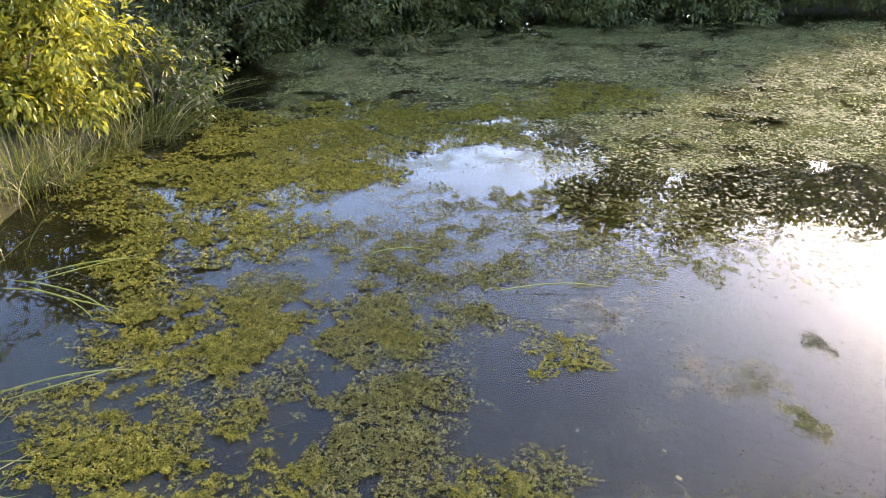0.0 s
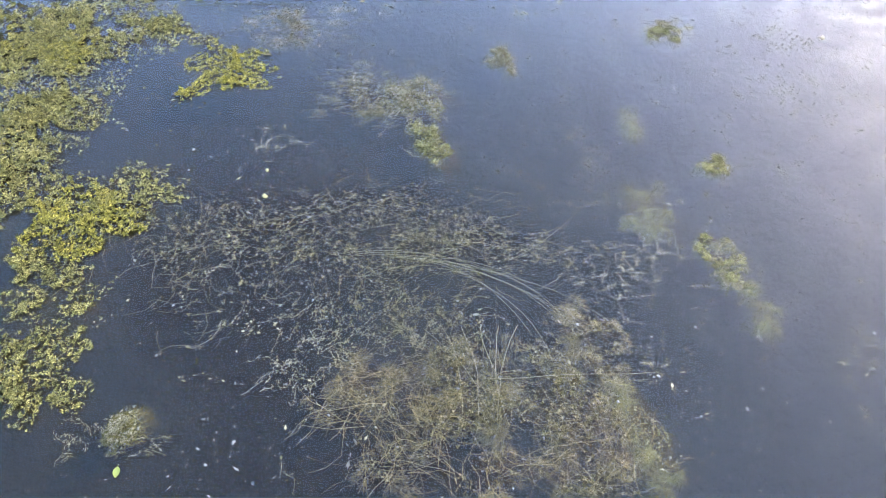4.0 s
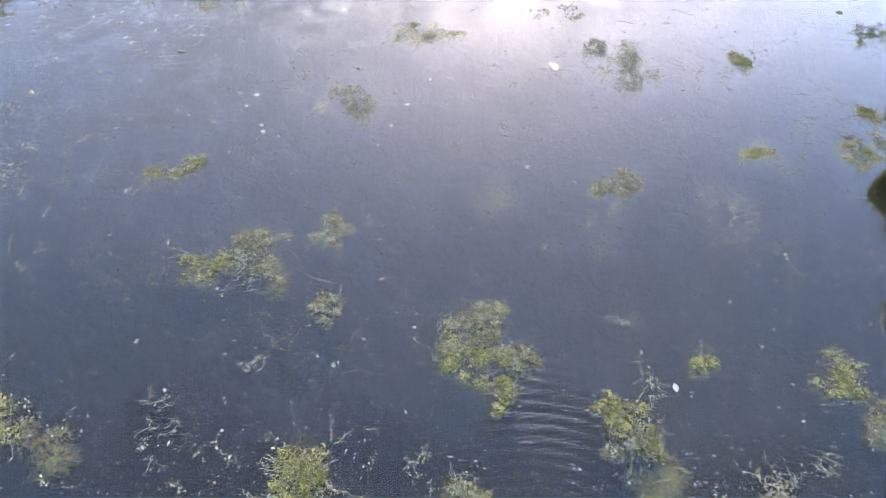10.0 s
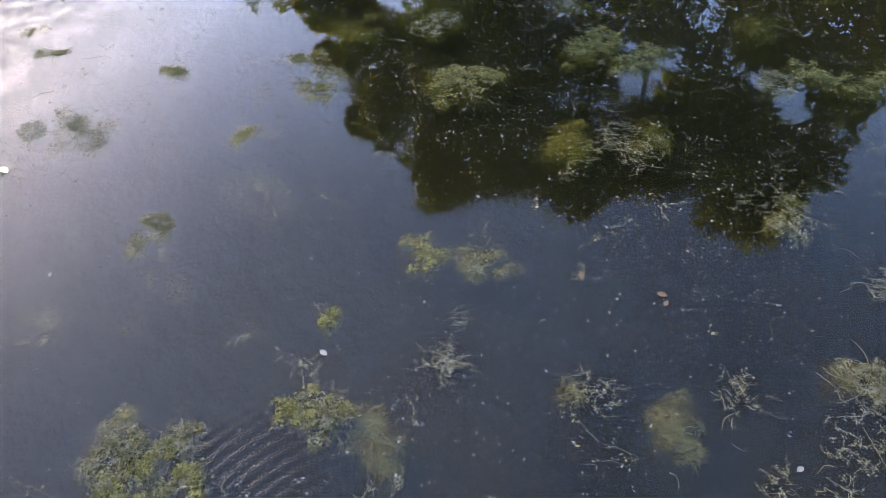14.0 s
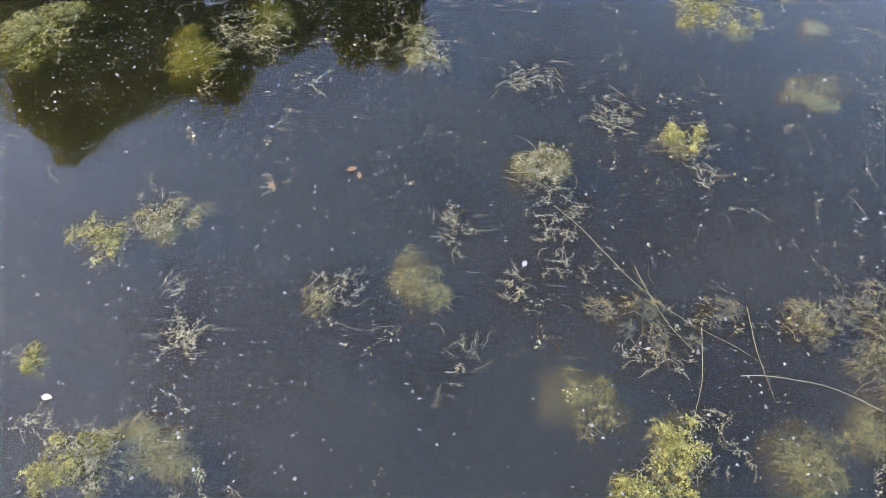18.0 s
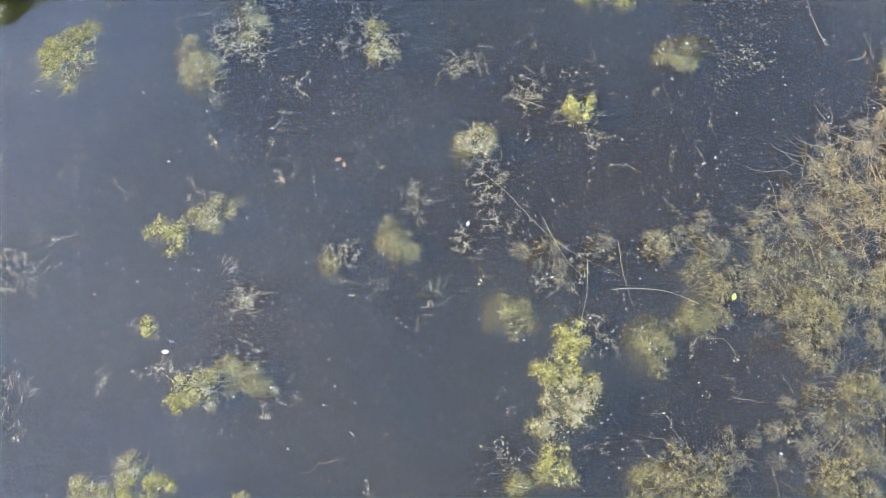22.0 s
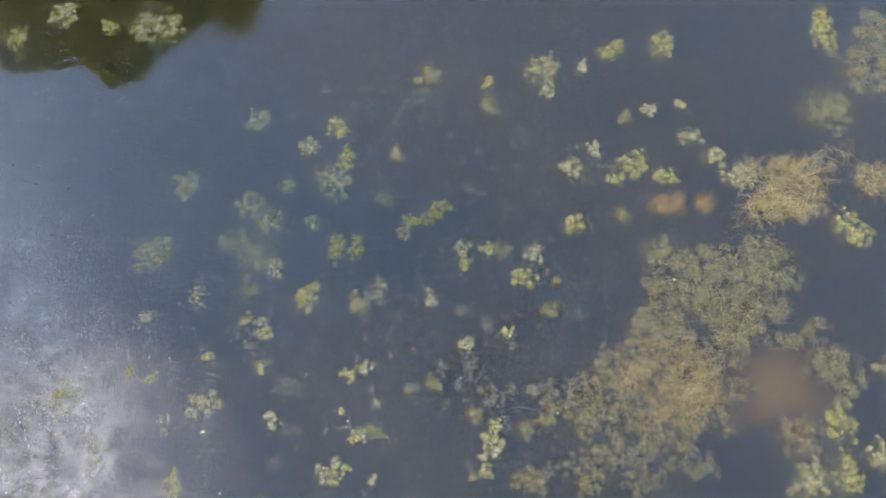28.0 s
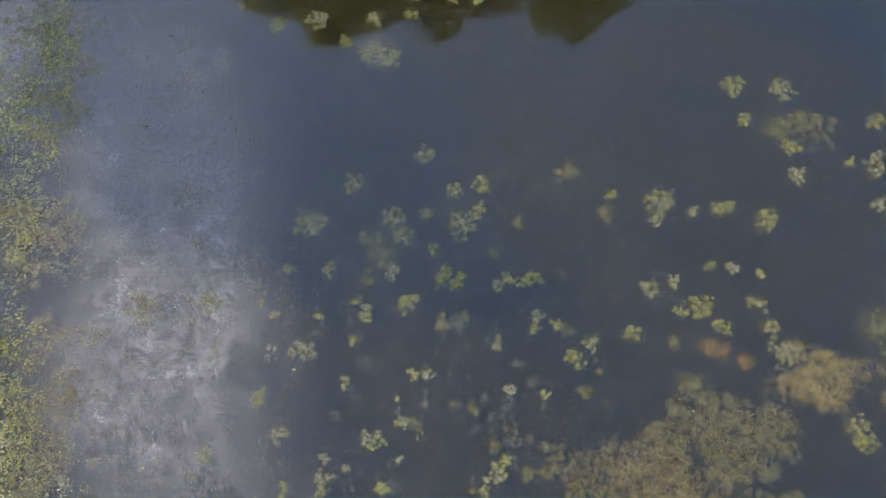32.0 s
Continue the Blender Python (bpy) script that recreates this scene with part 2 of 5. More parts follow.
def make_ground():
    m, nt, out = material("soil")
    pos = nt.nodes.new("ShaderNodeTexCoord")
    n1 = node(nt, "ShaderNodeTexNoise", Scale=0.7, Detail=5.0, Roughness=0.6)
    n2 = node(nt, "ShaderNodeTexNoise", Scale=14.0, Detail=6.0, Roughness=0.7)
    for n in (n1, n2):
        nt.links.new(pos.outputs["Object"], n.inputs["Vector"])
    mx = nt.nodes.new("ShaderNodeMix")
    mx.data_type = "RGBA"
    nt.links.new(n2.outputs[0], mx.inputs[0])
    nt.links.new(ramp(nt, n1.outputs[0], [(0.35, (0.014, 0.011, 0.006)), (0.65, (0.032, 0.023, 0.012))]), mx.inputs[6])
    nt.links.new(ramp(nt, n1.outputs[0], [(0.35, (0.018, 0.015, 0.008)), (0.65, (0.036, 0.028, 0.015))]), mx.inputs[7])
    b = node(nt, "ShaderNodeBsdfPrincipled", Roughness=0.9)
    nt.links.new(mx.outputs[2], b.inputs["Base Color"])
    bump = node(nt, "ShaderNodeBump", Strength=0.7, Distance=0.03)
    nt.links.new(n2.outputs[0], bump.inputs["Height"])
    nt.links.new(bump.outputs[0], b.inputs["Normal"])
    nt.links.new(b.outputs[0], out.inputs[0])
    return m


RING_FROM, RING_AT = (-0.45, 0.02), (-0.93, 0.02)


def make_water():
    """Still pond water: what the surface does not mirror passes through, brown-green and dimmed."""
    m, nt, out = material("pond_water")
    pos = nt.nodes.new("ShaderNodeTexCoord")
    fine = node(nt, "ShaderNodeTexNoise", Scale=3.5, Detail=0.0, Roughness=0.5)
    slow = node(nt, "ShaderNodeTexNoise", Scale=0.9, Detail=1.0, Roughness=0.5)
    for n in (fine, slow):
        nt.links.new(pos.outputs["Object"], n.inputs["Vector"])
    total = nt.nodes.new("ShaderNodeMath")
    total.operation = "MULTIPLY_ADD"
    total.inputs[1].default_value = 1.1
    nt.links.new(slow.outputs[0], total.inputs[0])
    soften = nt.nodes.new("ShaderNodeMath")
    soften.operation = "MULTIPLY"
    soften.inputs[1].default_value = 0.12
    nt.links.new(fine.outputs[0], soften.inputs[0])
    nt.links.new(soften.outputs[0], total.inputs[2])
    def maths(op, a, b):
        k = nt.nodes.new("ShaderNodeMath")
        k.operation = op
        for q, v in enumerate((a, b)):
            if isinstance(v, (int, float)):
                k.inputs[q].default_value = v
            elif v is not None:
                nt.links.new(v, k.inputs[q])
        return k.outputs[0]

    def reach(x, y):
        d = nt.nodes.new("ShaderNodeVectorMath")
        d.operation = "DISTANCE"
        d.inputs[1].default_value = (x, y, 0)
        nt.links.new(pos.outputs["Object"], d.inputs[0])
        return d.outputs["Value"]

    # a fan of small ring waves
    ring = maths("SINE", maths("MULTIPLY", reach(*RING_FROM), 2 * math.pi / 0.036), None)
    fade = maths("MAXIMUM", maths("SUBTRACT", 1.0, maths("DIVIDE", reach(*RING_AT), 0.33)), 0.0)
    wave = maths("MULTIPLY", ring, maths("MULTIPLY", fade, 1.7))
    bump = node(nt, "ShaderNodeBump", Strength=1.0, Distance=0.0008)
    nt.links.new(maths("ADD", total.outputs[0], wave), bump.inputs["Height"])
    fr = node(nt, "ShaderNodeLayerWeight", Blend=0.5)
    nt.links.new(bump.outputs[0], fr.inputs["Normal"])
    gloss = maths("MULTIPLY_ADD", maths("POWER", fr.outputs["Facing"], 5.0), 0.98)
    gloss.node.inputs[2].default_value = 0.02
    gl = nt.nodes.new("ShaderNodeBsdfGlossy")
    gl.inputs["Roughness"].default_value = 0.002
    nt.links.new(bump.outputs[0], gl.inputs["Normal"])
    tr = nt.nodes.new("ShaderNodeBsdfTransparent")
    tr.inputs[0].default_value = (0.80, 0.79, 0.66, 1)
    ms = nt.nodes.new("ShaderNodeMixShader")
    nt.links.new(gloss, ms.inputs[0])
    nt.links.new(tr.outputs[0], ms.inputs[1])
    nt.links.new(gl.outputs[0], ms.inputs[2])
    nt.links.new(ms.outputs[0], out.inputs[0])
    return m


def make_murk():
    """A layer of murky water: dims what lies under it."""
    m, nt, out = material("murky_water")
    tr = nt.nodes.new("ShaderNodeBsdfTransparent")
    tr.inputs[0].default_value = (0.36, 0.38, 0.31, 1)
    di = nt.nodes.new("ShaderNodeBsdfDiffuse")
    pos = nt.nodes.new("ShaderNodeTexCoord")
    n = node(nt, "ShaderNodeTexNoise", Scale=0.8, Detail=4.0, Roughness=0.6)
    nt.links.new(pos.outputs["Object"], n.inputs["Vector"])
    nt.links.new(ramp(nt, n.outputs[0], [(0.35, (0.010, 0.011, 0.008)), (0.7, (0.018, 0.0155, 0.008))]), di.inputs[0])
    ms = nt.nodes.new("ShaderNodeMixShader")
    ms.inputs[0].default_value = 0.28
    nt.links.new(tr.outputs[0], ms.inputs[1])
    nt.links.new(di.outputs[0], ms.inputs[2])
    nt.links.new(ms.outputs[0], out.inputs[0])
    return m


def make_film():
    """Dust and pollen on the water: thin, broken, dull."""
    m, nt, out = material("dusty_film")
    at = nt.nodes.new("ShaderNodeAttribute")
    at.attribute_name = "cover"
    pos = nt.nodes.new("ShaderNodeTexCoord")
    n = node(nt, "ShaderNodeTexNoise", Scale=17.0, Detail=7.0, Roughness=0.82)
    nt.links.new(pos.outputs["Object"], n.inputs["Vector"])
    swirl = node(nt, "ShaderNodeTexNoise", Scale=2.6, Detail=8.0, Roughness=0.72, Distortion=2.2)
    nt.links.new(pos.outputs["Object"], swirl.inputs["Vector"])
    both = nt.nodes.new("ShaderNodeMath")
    both.operation = "MULTIPLY_ADD"
    both.inputs[1].default_value = 0.55
    nt.links.new(swirl.outputs[0], both.inputs[0])
    less = nt.nodes.new("ShaderNodeMath")
    less.operation = "MULTIPLY"
    less.inputs[1].default_value = 0.45
    nt.links.new(n.outputs[0], less.inputs[0])
    nt.links.new(less.outputs[0], both.inputs[2])
    br = ramp(nt, both.outputs[0], [(0.42, (0.30, 0.30, 0.30)), (0.56, (1, 1, 1))])
    mul = nt.nodes.new("ShaderNodeMath")
    mul.operation, mul.use_clamp = "MULTIPLY", True
    nt.links.new(at.outputs["Fac"], mul.inputs[0])
    nt.links.new(br, mul.inputs[1])
    di = nt.nodes.new("ShaderNodeBsdfDiffuse")
    nt.links.new(ramp(nt, n.outputs[0], [(0.3, (0.027, 0.027, 0.026)), (0.75, (0.064, 0.063, 0.060))]), di.inputs[0])
    tr = nt.nodes.new("ShaderNodeBsdfTransparent")
    ms = nt.nodes.new("ShaderNodeMixShader")
    nt.links.new(mul.outputs[0], ms.inputs[0])
    nt.links.new(tr.outputs[0], ms.inputs[1])
    nt.links.new(di.outputs[0], ms.inputs[2])
    nt.links.new(ms.outputs[0], out.inputs[0])
    return m


def fluffy(name, dark, mid, light, grain=55.0, gaps=(0.30, 0.62)):
    """A cloud of fine filaments: thicker and thinner by its cover, with gaps between the threads."""
    m, nt, out = material(name)
    at = nt.nodes.new("ShaderNodeAttribute")
    at.attribute_name = "cover"
    pos = nt.nodes.new("ShaderNodeTexCoord")
    n = node(nt, "ShaderNodeTexNoise", Scale=grain, Detail=6.0, Roughness=0.75, Distortion=1.2)
    broad = node(nt, "ShaderNodeTexNoise", Scale=grain * 0.16, Detail=3.0, Roughness=0.6)
    for q in (n, broad):
        nt.links.new(pos.outputs["Object"], q.inputs["Vector"])
    half = nt.nodes.new("ShaderNodeMath")
    half.operation = "MULTIPLY_ADD"
    half.inputs[1].default_value = 0.5
    nt.links.new(n.outputs[0], half.inputs[0])
    other = nt.nodes.new("ShaderNodeMath")
    other.operation = "MULTIPLY"
    other.inputs[1].default_value = 0.5
    nt.links.new(broad.outputs[0], other.inputs[0])
    nt.links.new(other.outputs[0], half.inputs[2])
    thick = ramp(nt, n.outputs[0], [(gaps[0], (0.25, 0.25, 0.25)), (gaps[1], (1, 1, 1))])
    mul = nt.nodes.new("ShaderNodeMath")
    mul.operation, mul.use_clamp = "MULTIPLY", True
    nt.links.new(at.outputs["Fac"], mul.inputs[0])
    nt.links.new(thick, mul.inputs[1])
    di = nt.nodes.new("ShaderNodeBsdfDiffuse")
    nt.links.new(ramp(nt, half.outputs[0], [(0.30, dark), (0.5, mid), (0.70, light)]), di.inputs[0])
    bump = node(nt, "ShaderNodeBump", Strength=0.7, Distance=0.01)
    nt.links.new(n.outputs[0], bump.inputs["Height"])
    nt.links.new(bump.outputs[0], di.inputs["Normal"])
    tr = nt.nodes.new("ShaderNodeBsdfTransparent")
    ms = nt.nodes.new("ShaderNodeMixShader")
    nt.links.new(mul.outputs[0], ms.inputs[0])
    nt.links.new(tr.outputs[0], ms.inputs[1])
    nt.links.new(di.outputs[0], ms.inputs[2])
    nt.links.new(ms.outputs[0], out.inputs[0])
    return m


FLUFF = {"S": fluffy("filaments_yellow", (0.020, 0.0200, 0.0062), (0.040, 0.0395, 0.0130), (0.068, 0.067, 0.0250)),
         "M": fluffy("filaments_olive", (0.034, 0.033, 0.009), (0.054, 0.052, 0.015), (0.078, 0.074, 0.024)),
         "R": fluffy("filaments_rust", (0.042, 0.028, 0.0060), (0.064, 0.043, 0.0090), (0.088, 0.061, 0.0145)),
         "B": fluffy("filaments_brown", (0.0110, 0.0082, 0.0021), (0.0215, 0.0162, 0.0045), (0.0360, 0.0282, 0.0092), 60.0),
         "O": fluffy("filaments_dim", (0.00982, 0.00892, 0.00204), (0.0214, 0.0187, 0.00448), (0.0393, 0.0344, 0.0103), 60.0),
         "Y": fluffy("filaments_bright", (0.010, 0.011, 0.0022), (0.026, 0.026, 0.0042), (0.055, 0.054, 0.010), 75.0),
         "F": fluffy("filaments_shade", (0.022, 0.024, 0.008), (0.064, 0.066, 0.022), (0.150, 0.148, 0.060), 36.0),
         "mud": fluffy("mud_cloud", (0.0230, 0.0155, 0.0048), (0.0300, 0.0205, 0.0064), (0.0370, 0.0262, 0.0086), 9.0, (0.1, 0.4))}

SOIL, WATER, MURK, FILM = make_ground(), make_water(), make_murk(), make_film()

# ---- ground and water ----
SHORE = [(6.5, 3.4), (7.5, 9), (4, 15.5), (-5, 17), (-11.5, 12.5), (-15, 6), (-14.5, -2), (-12.2, -7.2), (-9.6, -8.9), (-7.8, -9.5),
         (-5.3, -10.4), (-3.2, -11.2), (-1.3, -11.0), (-0.1, -10.2), (0.5, -8.6), (1.0, -7.6), (1.6, -7.2), (2.2, -6.5), (2.85, -5.2),
         (3.05, -4.2), (3.6, -2.6), (5.4, 0.9), (6.0, 2.0)]


def shore_distance(x, y):
    """Metres from the water's edge: positive on land."""
    best, inside = np.full(np.shape(x), 1e9), np.zeros(np.shape(x), bool)
    for (ax, ay), (bx, by) in zip(SHORE, SHORE[1:] + SHORE[:1]):
        dx, dy = bx - ax, by - ay
        u = np.clip(((x - ax) * dx + (y - ay) * dy) / (dx * dx + dy * dy), 0, 1)
        best = np.minimum(best, np.hypot(x - ax - u * dx, y - ay - u * dy))
        cross = ((ay > y) != (by > y)) & (x < (bx - ax) * (y - ay) / (by - ay + 1e-12) + ax)
        inside ^= cross
    return np.where(inside, -best, best) + 0.5 * (fbm(x * 0.8, y * 0.8, 3) - 0.5)


def height(x, y):
    d = shore_distance(x, y)
    land = 0.35 * (1 - np.exp(-np.maximum(d, 0) / 0.8)) + 0.25 * (1 - np.exp(-np.maximum(d - 2, 0) / 6)) + 0.12 * (fbm(x * 1.3, y * 1.3, 9) - 0.5) * np.clip(d, 0, 1)
    bed = -0.65 * (1 - np.exp(np.minimum(d, 0) / 1.1)) + 0.06 * (fbm(x * 1.1, y * 1.1, 5) - 0.5) * np.clip(-d, 0, 1)
    return np.where(d > 0, land, bed)


def grid_axis(near, far, step):
    a = np.arange(0, near, step)
    b = near * (far / near) ** np.linspace(0, 1, 16)
    half = np.r_[a, b]
    return np.r_[-half[:0:-1], half]


gx = grid_axis(20, 900, 0.25)
X, Y = np.meshgrid(gx, gx, indexing="ij")
n = len(gx)
i, j = np.meshgrid(np.arange(n - 1), np.arange(n - 1), indexing="ij")
quads = np.stack([i * n + j, (i + 1) * n + j, (i + 1) * n + j + 1, i * n + j + 1], -1).reshape(-1, 4)
ground = new("ground", Soup().add(np.stack([X, Y, height(X, Y)], -1), quads).mesh("ground", SOIL, True))
tagged(ground, "dark damp soil of the pond bank and bed", "ground", kind="structure")

wx = np.linspace(-18, 18, 37)
X, Y = np.meshgrid(wx, wx, indexing="ij")
n = len(wx)
i, j = np.meshgrid(np.arange(n - 1), np.arange(n - 1), indexing="ij")
quads = np.stack([i * n + j, (i + 1) * n + j, (i + 1) * n + j + 1, i * n + j + 1], -1).reshape(-1, 4)
water = new("water", Soup().add(np.stack([X, Y, X * 0], -1), quads).mesh("water", WATER, True))
tagged(water, "still dark pond water mirroring a pale sky", "water", kind="structure")
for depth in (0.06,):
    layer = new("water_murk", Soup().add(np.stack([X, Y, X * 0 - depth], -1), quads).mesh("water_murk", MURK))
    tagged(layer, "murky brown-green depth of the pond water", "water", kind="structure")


# ---- trees ----
def tree(name, x, y, tall, wide, seed, leaf=LEAF_DARK, n=5200, leaf_len=0.16, low=0.15, label="", category="tree", group=""):
    r = np.random.default_rng(seed)
    z = float(height(np.array([x]), np.array([y]))[0]) - 0.05
    root = thing(name, x, y, z, label, category, group)
    wood = Soup()
    trunk = np.array([[0.25 * math.sin(k * 0.9 + seed) * k / 6, 0.25 * math.cos(k * 1.1 + seed) * k / 6, tall * 0.95 * k / 6] for k in range(7)])
    tube(wood, trunk, np.linspace(tall * 0.016 + 0.02, 0.02, 7), 8)
    part("trunk", wood, BARK, root, smooth=True)
    tips = []
    for k in range(16):
        h = r.uniform(max(low, 0.1), 0.92)
        base = np.array([np.interp(h * tall, trunk[:, 2], trunk[:, c]) if h * tall < trunk[-1, 2] else trunk[-1, c] for c in (0, 1)] + [min(h * tall, trunk[-1, 2])])
        reach = wide * 0.5 * (math.sin(min(1, (h - low) / (1 - low) * 0.9 + 0.12) * math.pi) ** 0.6) * r.uniform(0.65, 1.05)
        a = r.uniform(0, 2 * math.pi)
        pts = base + np.array([[math.cos(a) * reach * s, math.sin(a) * reach * s, reach * 0.55 * s * s + 0.2 * reach * s] for s in (0, 0.35, 0.7, 1.0)])
        limb = Soup()
        tube(limb, pts, np.linspace(tall * 0.006 + 0.008, 0.008, 4), 5)
        part("limb", limb, BARK, root, smooth=True)
        for s in (0.45, 0.7, 0.9, 1.05):
            tips.append((base + (pts[-1] - base) * s + r.normal(0, 0.06 * wide, 3), 0.16 * wide * r.uniform(0.7, 1.2)))
    for s in (0.84, 0.9, 0.96):
        tips.append((trunk[-1] * [1, 1, s / 0.95], 0.13 * wide))
    crown = Soup()
    which = r.integers(0, len(tips), n)
    c, s = np.array([t[0] for t in tips])[which], np.array([t[1] for t in tips])[which]
    d = unit(r.normal(0, 1, (n, 3)))
    p = c + d * (s * r.uniform(0.15, 1.0, n) ** 0.5)[:, None] * [1, 1, 0.75]
    p[:, 2] = np.clip(p[:, 2], 0.1, None)
    way = unit(d + r.normal(0, 0.7, (n, 3)) + [0, 0, -0.25])
    up = unit(r.normal(0, 0.6, (n, 3)) + [0, 0, 1])
    L = leaf_len * r.uniform(0.6, 1.3, n)
    leaves(crown, p, way, up, L, L * r.uniform(0.4, 0.6, n))
    part("crown", crown, leaf, root, kind="stuff")
    return root


# the wood across the pond
for yaw, far, tall, wide in ((17.6, 18.2, 13.6, 4.2), (22.0, 18.5, 14.6, 4.6), (27.3, 18.9, 13.3, 4.6), (32.6, 18.3, 13.6, 4.6), (38.0, 18.6, 14.3, 4.8),
                             (43.2, 18.3, 14.6, 4.8), (48.0, 18.8, 14.9, 4.8), (52.0, 18.3, 15.2, 4.2), (56.6, 18.4, 12.4, 3.2), (60.5, 18.0, 8.2, 2.4),
                             (3.6, 18.6, 7.4, 2.8), (-1.6, 18.8, 7.6, 3.2)):
    tree("alder_tree", -math.sin(radians(yaw)) * far, math.cos(radians(yaw)) * far, tall, wide, 40 + int(yaw),
         n=19000 if tall > 9 else 8000, leaf_len=0.21, low=0.04, label="tall dark-leaved alder at the water's edge", group="trees along the far bank")
for k in range(3):
    yaw = radians(84 + 3.5 * k)
    tree("alder_tree", -math.sin(yaw) * 18.5, math.cos(yaw) * 18.5, [5.0, 6.0, 5.2][k], 3.0, 55 + k, n=3500, leaf_len=0.2, low=0.06,
         label="slim dark-leaved alder at the water's edge", group="trees along the far bank")


# ---- specks, film and crumbs on the water ----
def floaters(name, n_try, box, keep_at, size, mat, label, seed, tall=0.7):
    r = np.random.default_rng(seed)
    x, y = r.uniform(box[0], box[1], n_try), r.uniform(box[2], box[3], n_try)
    chance = keep_at(x, y) * np.clip(fbm(x * 2.2, y * 2.2, seed) * 2.6 - 0.75, 0.05, 1.4) * (shore_distance(x, y) < -0.1)
    ok = r.uniform(0, 1, n_try) < chance
    x, y = x[ok], y[ok]
    n = len(x)
    s = size * np.clip(np.exp(r.normal(-0.1, 0.55, n)), 0.35, 2.2) * (0.85 + 0.07 * np.hypot(x, y))
    k = np.arange(6) * math.pi / 3
    rad = s[:, None] * r.uniform(0.25, 1.5, (n, 6))
    turn = r.uniform(0, math.pi, n)
    ex, ey = rad * np.cos(k), rad * np.sin(k) * r.uniform(0.22, 0.9, (n, 1))
    rx = x[:, None] + ex * np.cos(turn)[:, None] - ey * np.sin(turn)[:, None]
    ry = y[:, None] + ex * np.sin(turn)[:, None] + ey * np.cos(turn)[:, None]
    ring = np.stack([rx, ry, np.full_like(rx, 0.0008)], -1)
    top = np.stack([x, y, 0.001 + s * tall], -1)[:, None]
    v = np.concatenate([top, ring], 1).reshape(-1, 3)
    i = np.arange(n)[:, None] * 7
    f = np.concatenate([i + [[0, 1 + q, 1 + (q + 1) % 6]] for q in range(6)])
    ob = new(name, Soup().add(v, f).mesh(name, mat))
    return tagged(ob, label, "floating debris", kind="stuff")


floaters("floating_specks", 76000, (-4.5, 3.5, -4, 4.5), lambda x, y: np.clip(1.25 - np.hypot(x + 0.3, y - 0.3) / 4.2, 0.1, 1), 0.0029, SPECK,
         "pale specks and bubbles drifting on the water", 31, 0.25)
floaters("floating_flakes", 42000, (-8, 6, -5, 9), lambda x, y: 0.25 + 0.4 * (x < 0.5), 0.0034, SPECK, "small pale flakes of plant matter on the water", 32, 0.15)
floaters("floating_crumbs", 9000, (-7, 2, -8, -2.5), lambda x, y: np.clip((-y - 2.2) / 2.5, 0, 1), 0.005, WEED_FAR, "dark crumbs of weed on the bright water", 33, 0.5)

floaters("weed_crumbs", 60000, (-10, -1.0, -7.6, -3.0), lambda x, y: np.clip((-y - 2.8 - 0.25 * x) / 1.2, 0, 1) * 0.9, 0.009, WEED_FAR, "grey-green crumbs of weed strewn over the shaded water", 34, 0.12)

loose = Soup()
r = np.random.default_rng(35)
for k in range(520):
    x, y = r.normal(-0.2, 2.0), r.normal(1.2, 2.0)
    pts = wander((x, y, 0.002), r.uniform(0, 6.3), r.uniform(0.015, 0.06), 4, 0.7, r)
    tube(loose, pts, 0.0005, 3)
tagged(new("floating_fibres", loose.mesh("floating_fibres", SPECK)), "thin pale plant fibres drifting on the water", "floating debris", kind="stuff")


def film_sheet():
    xs, ys = np.arange(-11.5, -1.2, 0.09), np.arange(-6.5, 6.0, 0.09)
    X, Y = np.meshgrid(xs, ys, indexing="ij")
    along = (X + 5.6) * 0.72 - (Y - 0.3) * 0.69
    across = (X + 5.6) * 0.69 + (Y - 0.3) * 0.72 + 1.1 * (fbm(X * 0.6, Y * 0.6, 4) - 0.5)
    core = np.exp(-(np.abs(across) / 1.35) ** 2.4 - (np.abs(along) / 4.0) ** 4)
    cover = 0.95 * np.clip(core * 1.5, 0, 1) * (0.62 + 0.5 * fbm(X * 1.3, Y * 1.3, 17)) * (0.55 + 0.8 * fbm(X * 6, Y * 6, 18))
    nx, ny = X.shape
    i, j = np.meshgrid(np.arange(nx - 1), np.arange(ny - 1), indexing="ij")
    ok = (cover[:-1, :-1] + cover[1:, 1:] > 0.06).ravel()
    quads = np.stack([i * ny + j, (i + 1) * ny + j, (i + 1) * ny + j + 1, i * ny + j + 1], -1).reshape(-1, 4)[ok]
    me = Soup().add(np.stack([X, Y, X * 0 + 0.0035], -1), quads).mesh("surface_film", FILM, True)
    me.attributes.new("cover", "FLOAT", "POINT").data.foreach_set("value", cover.ravel().astype(np.float32))
    return tagged(new("surface_film", me), "pale dusty film lying on the still water", "water film", kind="stuff")


film_sheet()


def film_core(x, y):
    along = (x + 5.6) * 0.72 - (y - 0.3) * 0.69
    across = (x + 5.6) * 0.69 + (y - 0.3) * 0.72 + 1.1 * (fbm(x * 0.6, y * 0.6, 4) - 0.5)
    return np.exp(-(np.abs(across) / 1.5) ** 2.4 - (np.abs(along) / 4.2) ** 4)


floaters("scum_flakes", 70000, (-10.5, -1.8, -4.5, 5.5), lambda x, y: film_core(x, y), 0.0050, SCUM, "pale flakes of dusty scum packed on the water", 36, 0.02)
floaters("scum_crumbs", 5000, (-10.5, -1.8, -4.5, 5.5), lambda x, y: film_core(x, y) * 0.7, 0.010, WEED_OLIVE, "dark crumbs of weed caught in the scum", 37, 0.35)


